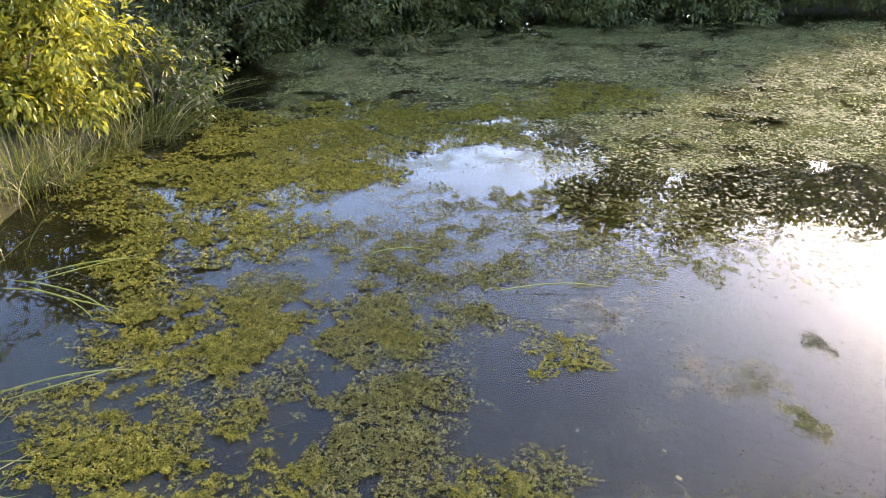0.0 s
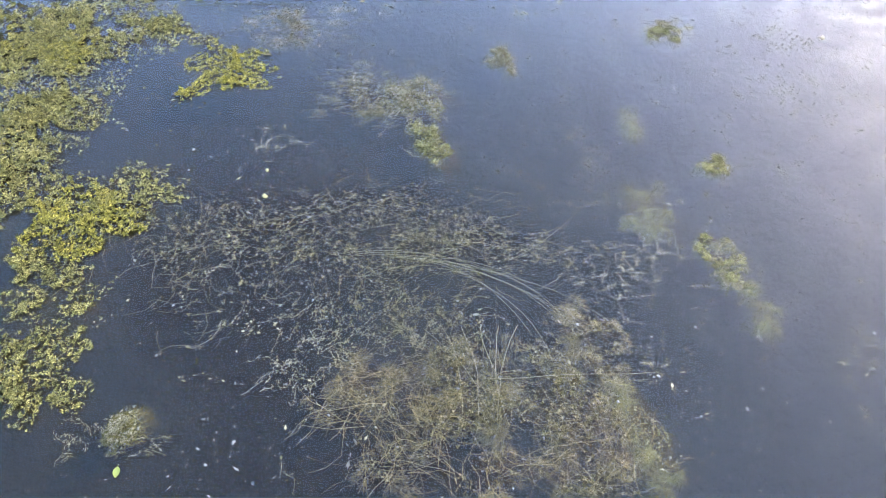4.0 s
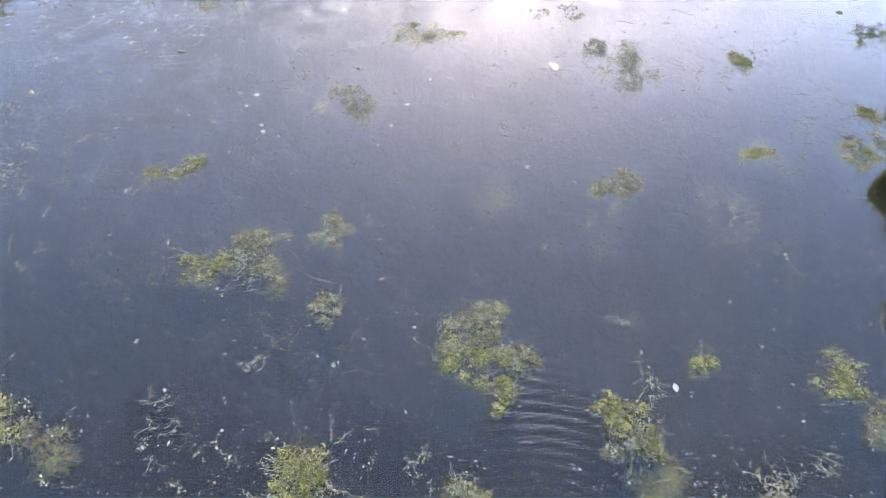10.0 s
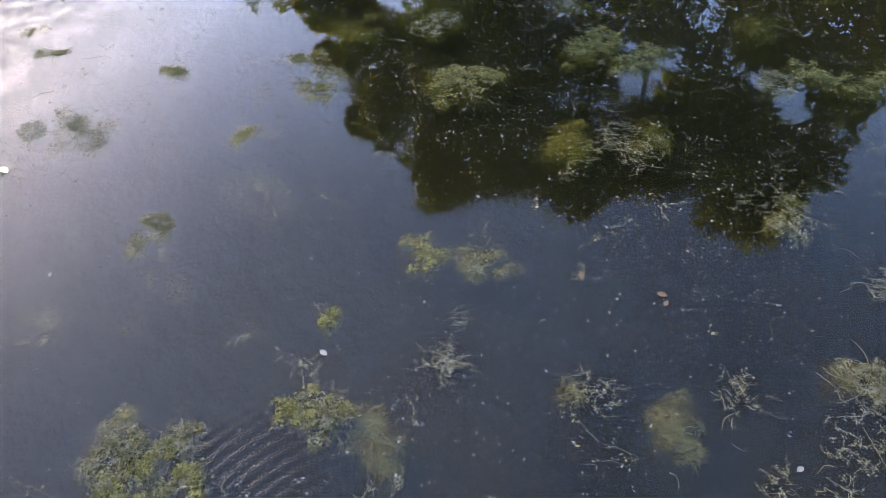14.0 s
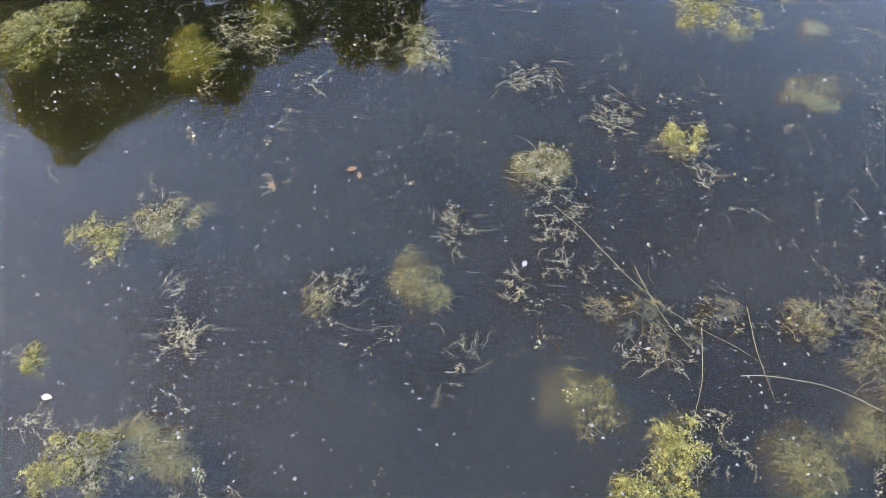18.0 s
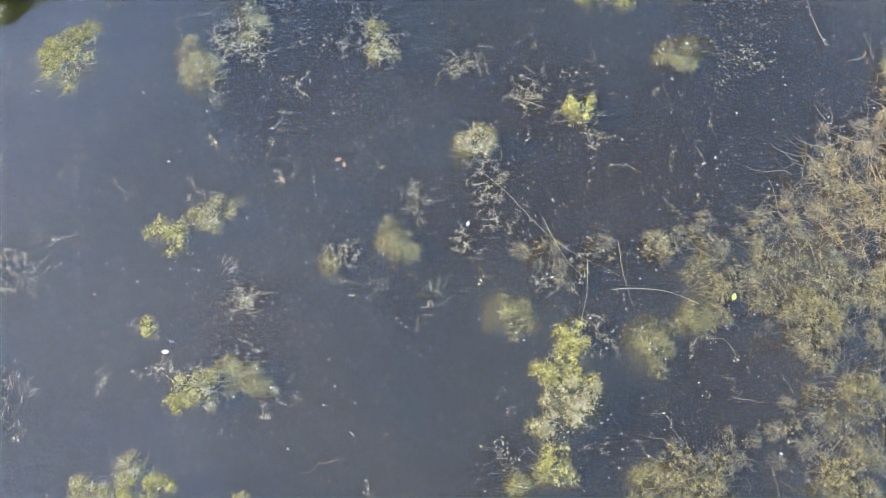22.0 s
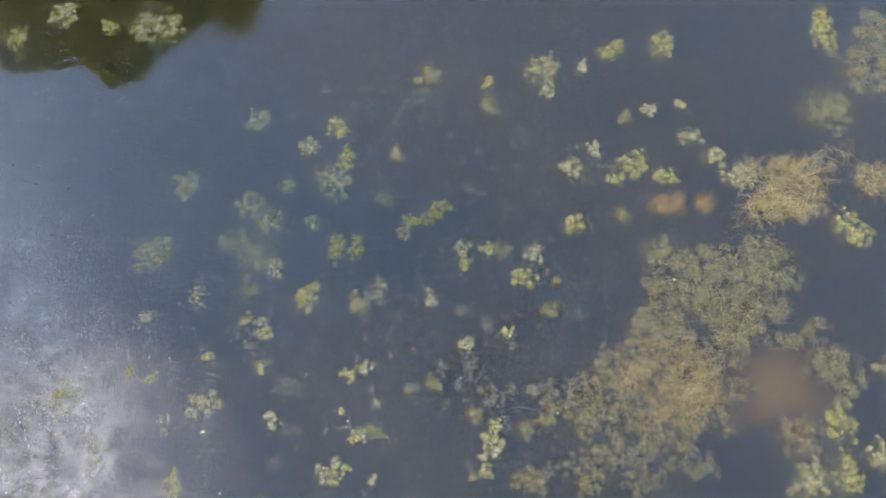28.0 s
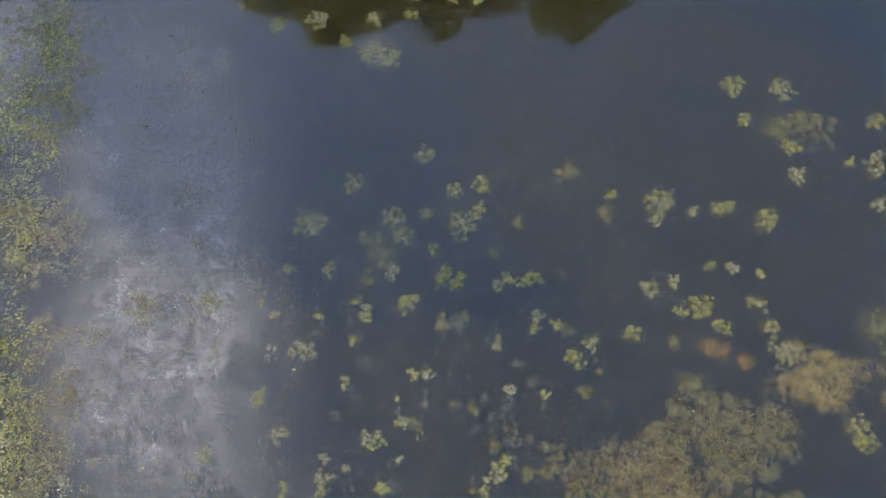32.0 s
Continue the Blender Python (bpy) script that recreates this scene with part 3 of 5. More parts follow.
def flecks(n, seed):
    """Broken bits of weed gathered in loose drifts."""
    r = np.random.default_rng(seed)
    x, y = r.uniform(-6.5, 3.2, n), r.uniform(-3.0, 7.5, n)
    ok = (fbm(x * 1.6, y * 1.6, 51) + 0.6 * (fbm(x * 9, y * 9, 52) - 0.5) > 0.58) & (shore_distance(x, y) < -0.2)
    p = np.stack([x[ok], y[ok]], 1)
    s = Soup()
    m = len(p)
    a = r.uniform(0, 6.283, m)
    L = 0.0055 * np.exp(r.normal(0, 0.45, m)) * (0.8 + 0.16 * np.hypot(p[:, 0], p[:, 1]))
    leaves(s, np.c_[p, r.uniform(0.001, 0.003, m)], np.stack([np.cos(a), np.sin(a), 0.1 * r.normal(0, 1, m)], 1), unit(r.normal(0, 0.2, (m, 3)) + [0, 0, 1]), L, L * r.uniform(0.12, 0.6, m), 0.1, 0.05)
    return tagged(new("weed_fragments", s.mesh("weed_fragments", SPECK)), "pale broken bits of weed drifting on the water", "floating debris", kind="stuff")


flecks(60000, 41)


def weed_threads(n, seed):
    """Fine broken threads of weed: crumbs strung along wandering lines, in loose nets."""
    r = np.random.default_rng(seed)
    s = Soup()
    made = 0
    while made < n:
        x, y = r.uniform(-5.2, 1.3), r.uniform(-2.6, 4.4)
        if fbm(np.array([x * 1.1]), np.array([y * 1.1]), 61)[0] < r.uniform(0.25, 0.60) or shore_distance(np.array([x]), np.array([y]))[0] > -0.3:
            continue
        made += 1
        for q in range(r.integers(1, 4)):
            pts = wander((x + r.normal(0, 0.05), y + r.normal(0, 0.05), 0), r.uniform(0, 6.283), r.uniform(0.05, 0.22), 8, 0.6, r)
            if r.uniform() < 0.4:
                pts[:, 2] = 0.002
                tube(s, pts, 0.00042, 3)
            m = r.integers(6, 26)
            u = r.uniform(0, 8, m)
            i = np.minimum(u.astype(int), 7)
            p = pts[i] + (pts[i + 1] - pts[i]) * (u - i)[:, None] + r.normal(0, 0.006, (m, 3)) * [1, 1, 0]
            p[:, 2] = r.uniform(0.001, 0.003, m)
            a = r.uniform(0, 6.283, m)
            L = 0.0056 * np.exp(r.normal(0, 0.45, m)) * (0.85 + 0.07 * math.hypot(x, y))
            leaves(s, p, np.stack([np.cos(a), np.sin(a), 0 * a], 1), unit(r.normal(0, 0.25, (m, 3)) + [0, 0, 1]), L, L * r.uniform(0.3, 0.7, m), 0.1, 0.05)
    return tagged(new("weed_threads", s.mesh("weed_threads", WEED_PALE)), "fine pale threads of broken weed netted over the water", "floating debris", kind="stuff")


weed_threads(760, 44)


def cloud(name, key, shapes, step, z_top, sink, most, parent=None, grow=1.25, soft=0.55, holes=0.0):
    """A soft-edged cloud of filaments over several patches, sinking towards its edge."""
    x0, x1 = min(q[0] - 1.5 * q[2] for q in shapes), max(q[0] + 1.5 * q[2] for q in shapes)
    y0, y1 = min(q[1] - 1.5 * q[2] for q in shapes), max(q[1] + 1.5 * q[2] for q in shapes)
    xs, ys = np.arange(x0, x1 + step, step), np.arange(y0, y1 + step, step)
    X, Y = np.meshgrid(xs, ys, indexing="ij")
    wx, wy = (X + parent.location.x, Y + parent.location.y) if parent is not None else (X, Y)
    dense = np.zeros_like(X)
    for x, y, a, b, turn in shapes:
        u, v = (X - x) * math.cos(turn) + (Y - y) * math.sin(turn), -(X - x) * math.sin(turn) + (Y - y) * math.cos(turn)
        d = np.sqrt((u / (a * grow)) ** 2 + (v / (b * grow)) ** 2)
        size = max(b, 0.04)
        d = d + 0.75 * (fbm(wx / size * 0.9, wy / size * 0.9, 8) - 0.5) + 0.35 * (fbm(wx * 30, wy * 30, 9) - 0.5)
        dense = np.maximum(dense, np.clip((1.08 - d) / soft, 0, 1))
    dense = dense * dense * (3 - 2 * dense)
    if holes:
        dense = dense * np.clip((0.65 * fbm(wx * 5, wy * 5, 21) + 0.35 * fbm(wx * 22, wy * 22, 22) - holes + 0.04) / 0.06, 0, 1)
    nx, ny = X.shape
    i, j = np.meshgrid(np.arange(nx - 1), np.arange(ny - 1), indexing="ij")
    ok = (dense[:-1, :-1] + dense[1:, 1:] + dense[:-1, 1:] + dense[1:, :-1] > 0.02).ravel()
    quads = np.stack([i * ny + j, (i + 1) * ny + j, (i + 1) * ny + j + 1, i * ny + j + 1], -1).reshape(-1, 4)[ok]
    used = np.unique(quads)
    back = np.zeros(nx * ny, int)
    back[used] = np.arange(len(used))
    z = z_top - sink * (1 - dense) + 0.006 * (fbm(wx * 25, wy * 25, 10) - 0.5) * (1 if sink else 0)
    v = np.stack([X, Y, z], -1).reshape(-1, 3)[used]
    if len(used) < 4:
        return None
    me = Soup().add(v, back[quads]).mesh(name, FLUFF[key], True)
    me.attributes.new("cover", "FLOAT", "POINT").data.foreach_set("value", (most * dense).ravel()[used].astype(np.float32))
    ob = new(name, me)
    ob.parent = parent
    return tagged(ob, kind="stuff") if parent is not None else ob


def mud_hump(x, y, wide, seed):
    ob = cloud("mud_bank", "mud", [(x, y, wide, wide * 0.8, seed)], 0.05, -0.02, 0.015, 0.75, None, 1.0, 0.9)
    return tagged(ob, "brown mud rising close under the water surface", "mud", kind="structure")


mud_hump(3.5, 1.7, 0.65, 1)


def weed_cover():
    """Flat grey-green weed lying over the far, shaded part of the pond, broken into streaks."""
    xs, ys = np.arange(-13.5, 0.6, 0.07), np.arange(-10.5, -2.6, 0.07)
    X, Y = np.meshgrid(xs, ys, indexing="ij")
    edge = np.where(X > -3.4, -5.3 - 0.6 * X, -3.26) + 1.3 * (fbm(X * 0.9, Y * 0.9, 71) - 0.5)
    zone = np.clip((edge - Y) / 1.1, 0, 1) * np.clip((-shore_distance(X, Y) - 0.85) / 0.35, 0, 1) * np.clip((X + 12.5) / 3, 0, 1)
    grain = 0.34 * fbm(X * 1.0, Y * 1.0, 72) + 0.33 * fbm(X * 3.0, Y * 3.0, 73) + 0.33 * fbm(X * 7, Y * 7, 74)
    cover = np.clip((grain - 0.455 + 0.06 * (zone - 0.6)) / 0.05, 0, 1) * zone * 0.85
    nx, ny = X.shape
    i, j = np.meshgrid(np.arange(nx - 1), np.arange(ny - 1), indexing="ij")
    ok = (cover[:-1, :-1] + cover[1:, 1:] + cover[1:, :-1] + cover[:-1, 1:] > 0.02).ravel()
    quads = np.stack([i * ny + j, (i + 1) * ny + j, (i + 1) * ny + j + 1, i * ny + j + 1], -1).reshape(-1, 4)[ok]
    used = np.unique(quads)
    back = np.zeros(nx * ny, int)
    back[used] = np.arange(len(used))
    v = np.stack([X, Y, 0.0016 + 0.006 * np.clip(grain - 0.45, 0, 1)], -1).reshape(-1, 3)[used]
    me = Soup().add(v, back[quads]).mesh("weed_cover", FLUFF["F"], True)
    me.attributes.new("cover", "FLOAT", "POINT").data.foreach_set("value", cover.ravel()[used].astype(np.float32))
    tagged(new("weed_cover", me), "flat grey-green weed spread over the shaded water", "water plant", kind="stuff")
    r = np.random.default_rng(75)
    n = 90000
    x, y = r.uniform(-12.5, 0.5, n), r.uniform(-10.2, -2.8, n)
    i, j = ((x - xs[0]) / 0.07).astype(int), ((y - ys[0]) / 0.07).astype(int)
    ok = r.uniform(0, 1, n) < cover[i, j] * 0.9
    p = np.stack([x, y], 1)[ok]
    m = len(p)
    s, a = Soup(), r.uniform(0, 6.283, m)
    L = 0.020 * np.exp(r.normal(0, 0.4, m))
    leaves(s, np.c_[p, r.uniform(0.002, 0.006, m)], np.stack([np.cos(a), np.sin(a), 0.25 * r.uniform(-0.2, 1, m)], 1), unit(r.normal(0, 0.3, (m, 3)) + [0, 0, 1]), L, L * r.uniform(0.3, 0.6, m), 0.15, 0.1)
    tagged(new("weed_leaves", s.mesh("weed_leaves", WEED_FAR)), "small flat leaves scattered over the shaded weed", "water plant", kind="stuff")


weed_cover()


def weed_scatter(n, seed):
    """Fine green bits of weed thinning out over the open water beyond the mats."""
    r = np.random.default_rng(seed)
    x, y = r.uniform(-3.6, 2.0, n), r.uniform(-6.4, -2.4, n)
    thin = np.clip((-2.6 - y - 0.25 * x) / 2.2, 0, 1) * (shore_distance(x, y) < -0.25)
    ok = r.uniform(0, 1, n) < thin * np.clip(fbm(x * 2.0, y * 2.0, 81) * 3.2 - 1.15, 0, 1) * np.clip(fbm(x * 9, y * 9, 82) * 4 - 1.6, 0, 1)
    p = np.stack([x, y], 1)[ok]
    m = len(p)
    s, a = Soup(), r.uniform(0, 6.283, m)
    L = 0.0115 * np.exp(r.normal(0, 0.4, m))
    leaves(s, np.c_[p, r.uniform(0.001, 0.004, m)], np.stack([np.cos(a), np.sin(a), 0.4 * r.uniform(-0.2, 1, m)], 1), unit(r.normal(0, 0.3, (m, 3)) + [0, 0, 1]), L, L * r.uniform(0.3, 0.6, m), 0.15, 0.1)
    return tagged(new("weed_scatter", s.mesh("weed_scatter", WEED_OLIVE)), "fine olive bits of weed thinning out over open water", "water plant", kind="stuff")


weed_scatter(60000, 83)


# ---- the near bank: reeds, grass and the shrub ----
def reed_tuft(x, y, n, tall, spread, seed, mat=GRASS, label="green tuft of long sedge blades at the water's edge", lean=(0, 0), thick=0.0024):
    r = np.random.default_rng(seed)
    z = min(float(height(np.array([x]), np.array([y]))[0]), 0.3) - 0.03
    root = thing("sedge_tuft", x, y, z, label, "sedge", "sedges along the bank")
    green, dead = Soup(), Soup()
    for k in range(n):
        a, L = r.uniform(0, 2 * math.pi), tall * r.uniform(0.5, 1.15)
        out = r.uniform(0.12, 0.75)
        p0 = np.array([r.normal(0, spread * 0.35), r.normal(0, spread * 0.35), 0])
        d = np.array([math.cos(a) * out + lean[0], math.sin(a) * out + lean[1], 0])
        s = np.linspace(0, 1, 8)[:, None]
        pts = p0 + L * (s * [0, 0, 1] * (1 - 0.32 * s * min(1.6, np.linalg.norm(d) * 1.8)) + d * s ** 1.7 * 0.85)
        pts[:, 2] = np.maximum(pts[:, 2], 0.002 - z)
        pts[0, 2] = -0.05
        w = thick * r.uniform(0.6, 1.3) * np.array([0.8, 1, 1, 1, 0.9, 0.75, 0.5, 0.12])
        tube(dead if r.uniform() < 0.18 else green, pts, w, 3)
    part("foliage", green, mat, root, kind="stuff")
    part("dead_foliage", dead, STRAW, root, "straw-coloured dead blades", kind="stuff")
    return root


reed_tuft(1.22, -7.15, 70, 0.8, 0.2, 1)
reed_tuft(0.85, -7.35, 60, 0.9, 0.22, 2, lean=(-0.5, 0.05), label="sedge tuft with long blades bent over the water")
reed_tuft(1.75, -6.9, 45, 0.42, 0.3, 3)
reed_tuft(2.05, -6.6, 45, 0.45, 0.35, 4)
reed_tuft(2.35, -5.75, 55, 0.6, 0.3, 5)
reed_tuft(2.55, -5.1, 60, 0.7, 0.3, 6)
reed_tuft(2.75, -4.5, 120, 0.6, 0.32, 7)
reed_tuft(2.65, -3.95, 50, 0.55, 0.25, 8, lean=(-0.5, 0.1), label="sedge tuft with long blades bent over the water")
reed_tuft(5.75, 2.05, 170, 1.05, 0.35, 9, lean=(-0.35, 0.0))
reed_tuft(6.0, 2.6, 120, 0.9, 0.35, 10)
reed_tuft(5.9, 1.45, 140, 0.95, 0.35, 11, lean=(-0.3, 0.1))
for k in range(9):
    u = k / 8
    reed_tuft(0.95 + 1.15 * u + 0.12 * math.sin(5.0 * k), -7.42 + 0.95 * u + 0.1 * math.cos(4.0 * k), 34, 0.5 + 0.14 * math.sin(3.1 * k), 0.16, 40 + k, lean=(-0.22, 0.12), thick=0.0032)
for k in range(10):
    u = k / 9
    reed_tuft(3.3 + 2.1 * u, -3.4 + 4.6 * u, 70, 0.6, 0.35, 20 + k)


def bank_grass(n, seed, box, label, near=0.05, far=2.6, tall=0.42):
    r = np.random.default_rng(seed)
    s = Soup()
    x, y = r.uniform(box[0], box[1], n), r.uniform(box[2], box[3], n)
    d = shore_distance(x, y)
    ok = (d > near) & (d < far)
    x, y = x[ok], y[ok]
    z = height(x, y) - 0.02
    m = len(x)
    a, lean = r.uniform(0, 6.283, m), r.uniform(0.1, 0.8, m)
    L = r.uniform(0.12, tall, m)
    out = np.stack([np.cos(a), np.sin(a), 0 * a], 1)
    side = np.stack([-np.sin(a), np.cos(a), 0 * a], 1) * r.uniform(0.0012, 0.0030, (m, 1))
    foot = np.stack([x, y, z], 1)
    mid = foot + L[:, None] * (0.55 * np.array([0, 0, 1.0]) + out * (0.25 * lean)[:, None])
    tip = foot + L[:, None] * (np.array([0, 0, 1.0]) * (0.95 - 0.35 * lean)[:, None] + out * (0.85 * lean)[:, None])
    i = np.arange(m)[:, None] * 5
    s.add(np.stack([foot - side, foot + side, mid + side * 0.8, mid - side * 0.8, tip], 1).reshape(-1, 3),
          np.concatenate([i + [[0, 1, 2]], i + [[0, 2, 3]], i + [[3, 2, 4]]]))
    return tagged(new("bank_grass", s.mesh("bank_grass", GRASS)), label, "grass", kind="stuff")


bank_grass(90000, 71, (-14, 10, -18, 12), "rough green grass along the pond bank")
bank_grass(3000, 72, (0.3, 2.5, -9.0, -6.1), "sparse green grass beside the shrub", -0.05, 1.3, 0.38)


def shrub(x, y, tall, wide, seed, n, mat, leaf_len=0.065, label="sunlit yellow-green leafy shrub leaning over the bank", stems=14):
    r = np.random.default_rng(seed)
    z = float(height(np.array([x]), np.array([y]))[0]) - 0.04
    root = thing("shrub", x, y, z, label, "shrub", "shrubs on the bank")
    ends, foot = [], []
    for k in range(stems):
        a, out = r.uniform(0, 6.283), r.uniform(0.3, 1.0)
        base = np.array([r.normal(0, 0.12), r.normal(0, 0.12), 0])
        s = np.linspace(0, 1, 7)[:, None]
        top = np.array([math.cos(a) * wide * 0.5 * out, math.sin(a) * wide * 0.5 * out, tall * (1.02 - 0.75 * out ** 2.2) * r.uniform(0.8, 1.0)])
        pts = base + s ** 1.4 * top * [1, 1, 0] + np.sin(s * 1.45) * top * [0, 0, 1]
        w = Soup()
        tube(w, pts, np.linspace(0.016, 0.004, 7), 5)
        part("branch", w, BARK, root, smooth=True)
        for q in range(26):
            t = r.uniform(0.25, 1.05)
            c = base + t ** 1.4 * top * [1, 1, 0] + math.sin(min(t, 1) * 1.45) * top * [0, 0, 1]
            ends.append(c + r.normal(0, wide * 0.075, 3))
    ends = np.array(ends)
    skirt = r.uniform(0, 1, len(ends)) < 0.4
    ends[skirt, 2] *= r.uniform(0.05, 0.6, skirt.sum())
    ends[:, 2] = np.clip(ends[:, 2], 0.06, None)
    which = r.integers(0, len(ends), n)
    d = unit(r.normal(0, 1, (n, 3)))
    p = ends[which] + d * (r.uniform(0.02, 0.17, n) * (wide / 3))[:, None]
    way = unit(d * 0.8 + unit(ends[which] - [0, 0, tall * 0.3]) * 0.6 + r.normal(0, 0.35, (n, 3)) + [0, 0, -0.3])
    up = unit(r.normal(0, 0.45, (n, 3)) + [0, 0, 1])
    L = leaf_len * r.uniform(0.6, 1.3, n)
    s = Soup()
    leaves(s, p, way, up, L, L * r.uniform(0.38, 0.5, n), 0.18, 0.18)
    part("leaves", s, mat, root, kind="stuff")
    return root


shrub(1.55, -8.35, 2.3, 2.8, 81, 15000, LEAF)
shrub(1.75, -7.75, 1.05, 1.5, 84, 6500, LEAF, 0.06, "low sunlit leafy skirt of a shrub at the waterside")
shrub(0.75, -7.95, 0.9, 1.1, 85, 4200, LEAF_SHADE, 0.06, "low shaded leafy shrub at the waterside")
shrub(3.3, -8.0, 2.4, 2.6, 82, 8000, LEAF)
shrub(-0.2, -10.2, 2.2, 2.2, 83, 6000, LEAF_SHADE, 0.07, "leafy shrub on the bank, its leaves coloured dark for shade")
# far-bank bushes: their shade is painted in by the dark leaf colour
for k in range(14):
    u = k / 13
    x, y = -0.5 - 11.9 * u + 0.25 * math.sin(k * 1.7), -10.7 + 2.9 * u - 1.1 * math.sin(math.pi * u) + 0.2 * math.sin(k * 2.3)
    shrub(x, y, (1.9 if u < 0.55 else 3.2) + 0.35 * math.sin(k * 2.1), 2.9, 160 + k, 17000, LEAF_SHADE, 0.075, "bushy willow overhanging the far bank, its leaves coloured dark for shade", 12)
for k in range(4):
    u = k / 3
    tree("willow_tree", -9.6 - 4.2 * u, -11.2 + 2.6 * u, [4.3, 4.8, 4.2, 4.6][k], 3.2, 60 + k, n=6000, leaf_len=0.16, low=0.05,
         label="dark willow tree standing behind the far bank", group="trees behind the far bank")
shrub(-7.6, -9.9, 2.2, 2.8, 190, 9000, LEAF_SHADE, 0.075, "low bush filling a gap in the far bank, leaves coloured dark for shade", 12)


# ---- water plants ----
def blob(x, y, a, b, turn):
    return x, y, a, b, radians(turn)


def inside(r, shape, n, power=0.5):
    """n points in an ellipse: places, and how far out each lies (0 to 1)."""
    x, y, a, b, turn = shape
    far = r.uniform(0, 1, n) ** power
    ang = r.uniform(0, 2 * math.pi, n)
    rim = 1 + 1.1 * (vnoise(np.cos(ang) * 1.7 + x * 9, np.sin(ang) * 1.7 + y * 9, 11) - 0.5) + 0.9 * (vnoise(np.cos(ang) * 4 + x * 5, np.sin(ang) * 4 + y * 5, 12) - 0.5)
    u, v = a * far * rim * np.cos(ang), b * far * rim * np.sin(ang)
    return np.stack([x + u * math.cos(turn) - v * math.sin(turn), y + u * math.sin(turn) + v * math.cos(turn)], 1), far


def bits(soup, r, p, z, length, width, lift=0.3, fold=0.25, loll=0.35):
    """Small leaves lying about at p, tipped up by lift at most."""
    n = len(p)
    if not n:
        return
    a = r.uniform(0, 2 * math.pi, n)
    way = np.stack([np.cos(a), np.sin(a), r.uniform(-0.3, 1.0, n) * lift], 1)
    up = unit(r.normal(0, loll, (n, 3)) + [0, 0, 1])
    L = length * r.uniform(0.55, 1.4, n)
    leaves(soup, np.c_[p, z], way, up, L, np.broadcast_to(width, (n,)) * r.uniform(0.7, 1.3, n), fold, 0.1)


def sprigs(soup, r, p, z, length, width, count=6, lift=(0.05, 0.95)):
    """Little leafy shoots standing at p: leaves that spread and rise from one centre."""
    n = len(p) * count
    if not n:
        return
    base = np.repeat(np.c_[p, np.broadcast_to(z, (len(p),))], count, 0) + r.normal(0, length * 0.4, (n, 3)) * [1, 1, 0.2]
    a, e = r.uniform(0, 2 * math.pi, n), r.uniform(*lift, n)
    way = np.stack([np.cos(a) * np.cos(e), np.sin(a) * np.cos(e), np.sin(e)], 1)
    L = length * r.uniform(0.5, 1.4, n)
    leaves(soup, base, way, unit(r.normal(0, 0.35, (n, 3)) + [0, 0, 1]), L, width * r.uniform(0.6, 1.4, n), 0.2, 0.25)


def openings(w):
    """Where weed stands (high) and where dark water shows through (low): lanes, holes and fine gaps."""
    return 0.45 * fbm(w[:, 0] * 5, w[:, 1] * 5, 21) + 0.30 * fbm(w[:, 0] * 15, w[:, 1] * 15, 22) + 0.25 * fbm(w[:, 0] * 42, w[:, 1] * 42, 23)


def fuzz(soup, r, centre, reach, n, z_top, z_low, length=0.03, width=0.0012):
    """A feathery tuft: fine hairs that spread outwards and down from a crest."""
    a, far = r.uniform(0, 2 * math.pi, n), r.uniform(0, 1, n) ** 0.6
    rim = 1 + 0.6 * (vnoise(np.cos(a) * 2 + centre[0] * 20, np.sin(a) * 2 + centre[1] * 20, 4) - 0.5)
    p = np.stack([centre[0] + reach * far * rim * np.cos(a), centre[1] + reach * far * rim * np.sin(a), 0 * a], 1)
    p[:, 2] = z_top + (z_low - z_top) * far ** 2 - r.uniform(0, 0.010, n)
    b = a + r.normal(0, 1.1, n)
    way = np.stack([np.cos(b), np.sin(b), -0.15 + r.normal(0, 0.3, n)], 1)
    side = np.stack([-np.sin(b), np.cos(b), 0 * b], 1) * width * r.uniform(0.6, 1.4, (n, 1)) * 0.5
    tip = p + way * (length * r.uniform(0.5, 1.5, n))[:, None]
    i = np.arange(n)[:, None] * 3
    soup.add(np.stack([p - side, p + side, tip], 1).reshape(-1, 3), i + [[0, 1, 2]])


def strands(soup, r, shape, n, length, radius, z=(0.0, 0.006), bend=0.22):
    p, far = inside(r, shape, n)
    for k in range(n):
        L = length * r.uniform(0.4, 1.4)
        pts = wander((*p[k], 0), r.uniform(0, 2 * math.pi), L, 4, bend * 1.2, r)
        pts[:, 2] = r.uniform(*z) + 0.004 * np.sin(np.linspace(0, 3.1, 5) * r.uniform(0.5, 2))
        tube(soup, pts, radius * r.uniform(0.7, 1.3) * np.linspace(1, 0.6, 5), 3)


CLUMP_SEED = [100]


def ragged(p, far, rough=0.9):
    """How surely weed grows at a place: high inside a patch, broken along its edge."""
    return 1 - far ** 1.6 + rough * (fbm(p[:, 0] * 11, p[:, 1] * 11, 6) - 0.5) * 1.6 + 0.5 * (fbm(p[:, 0] * 38, p[:, 1] * 38, 7) - 0.5)


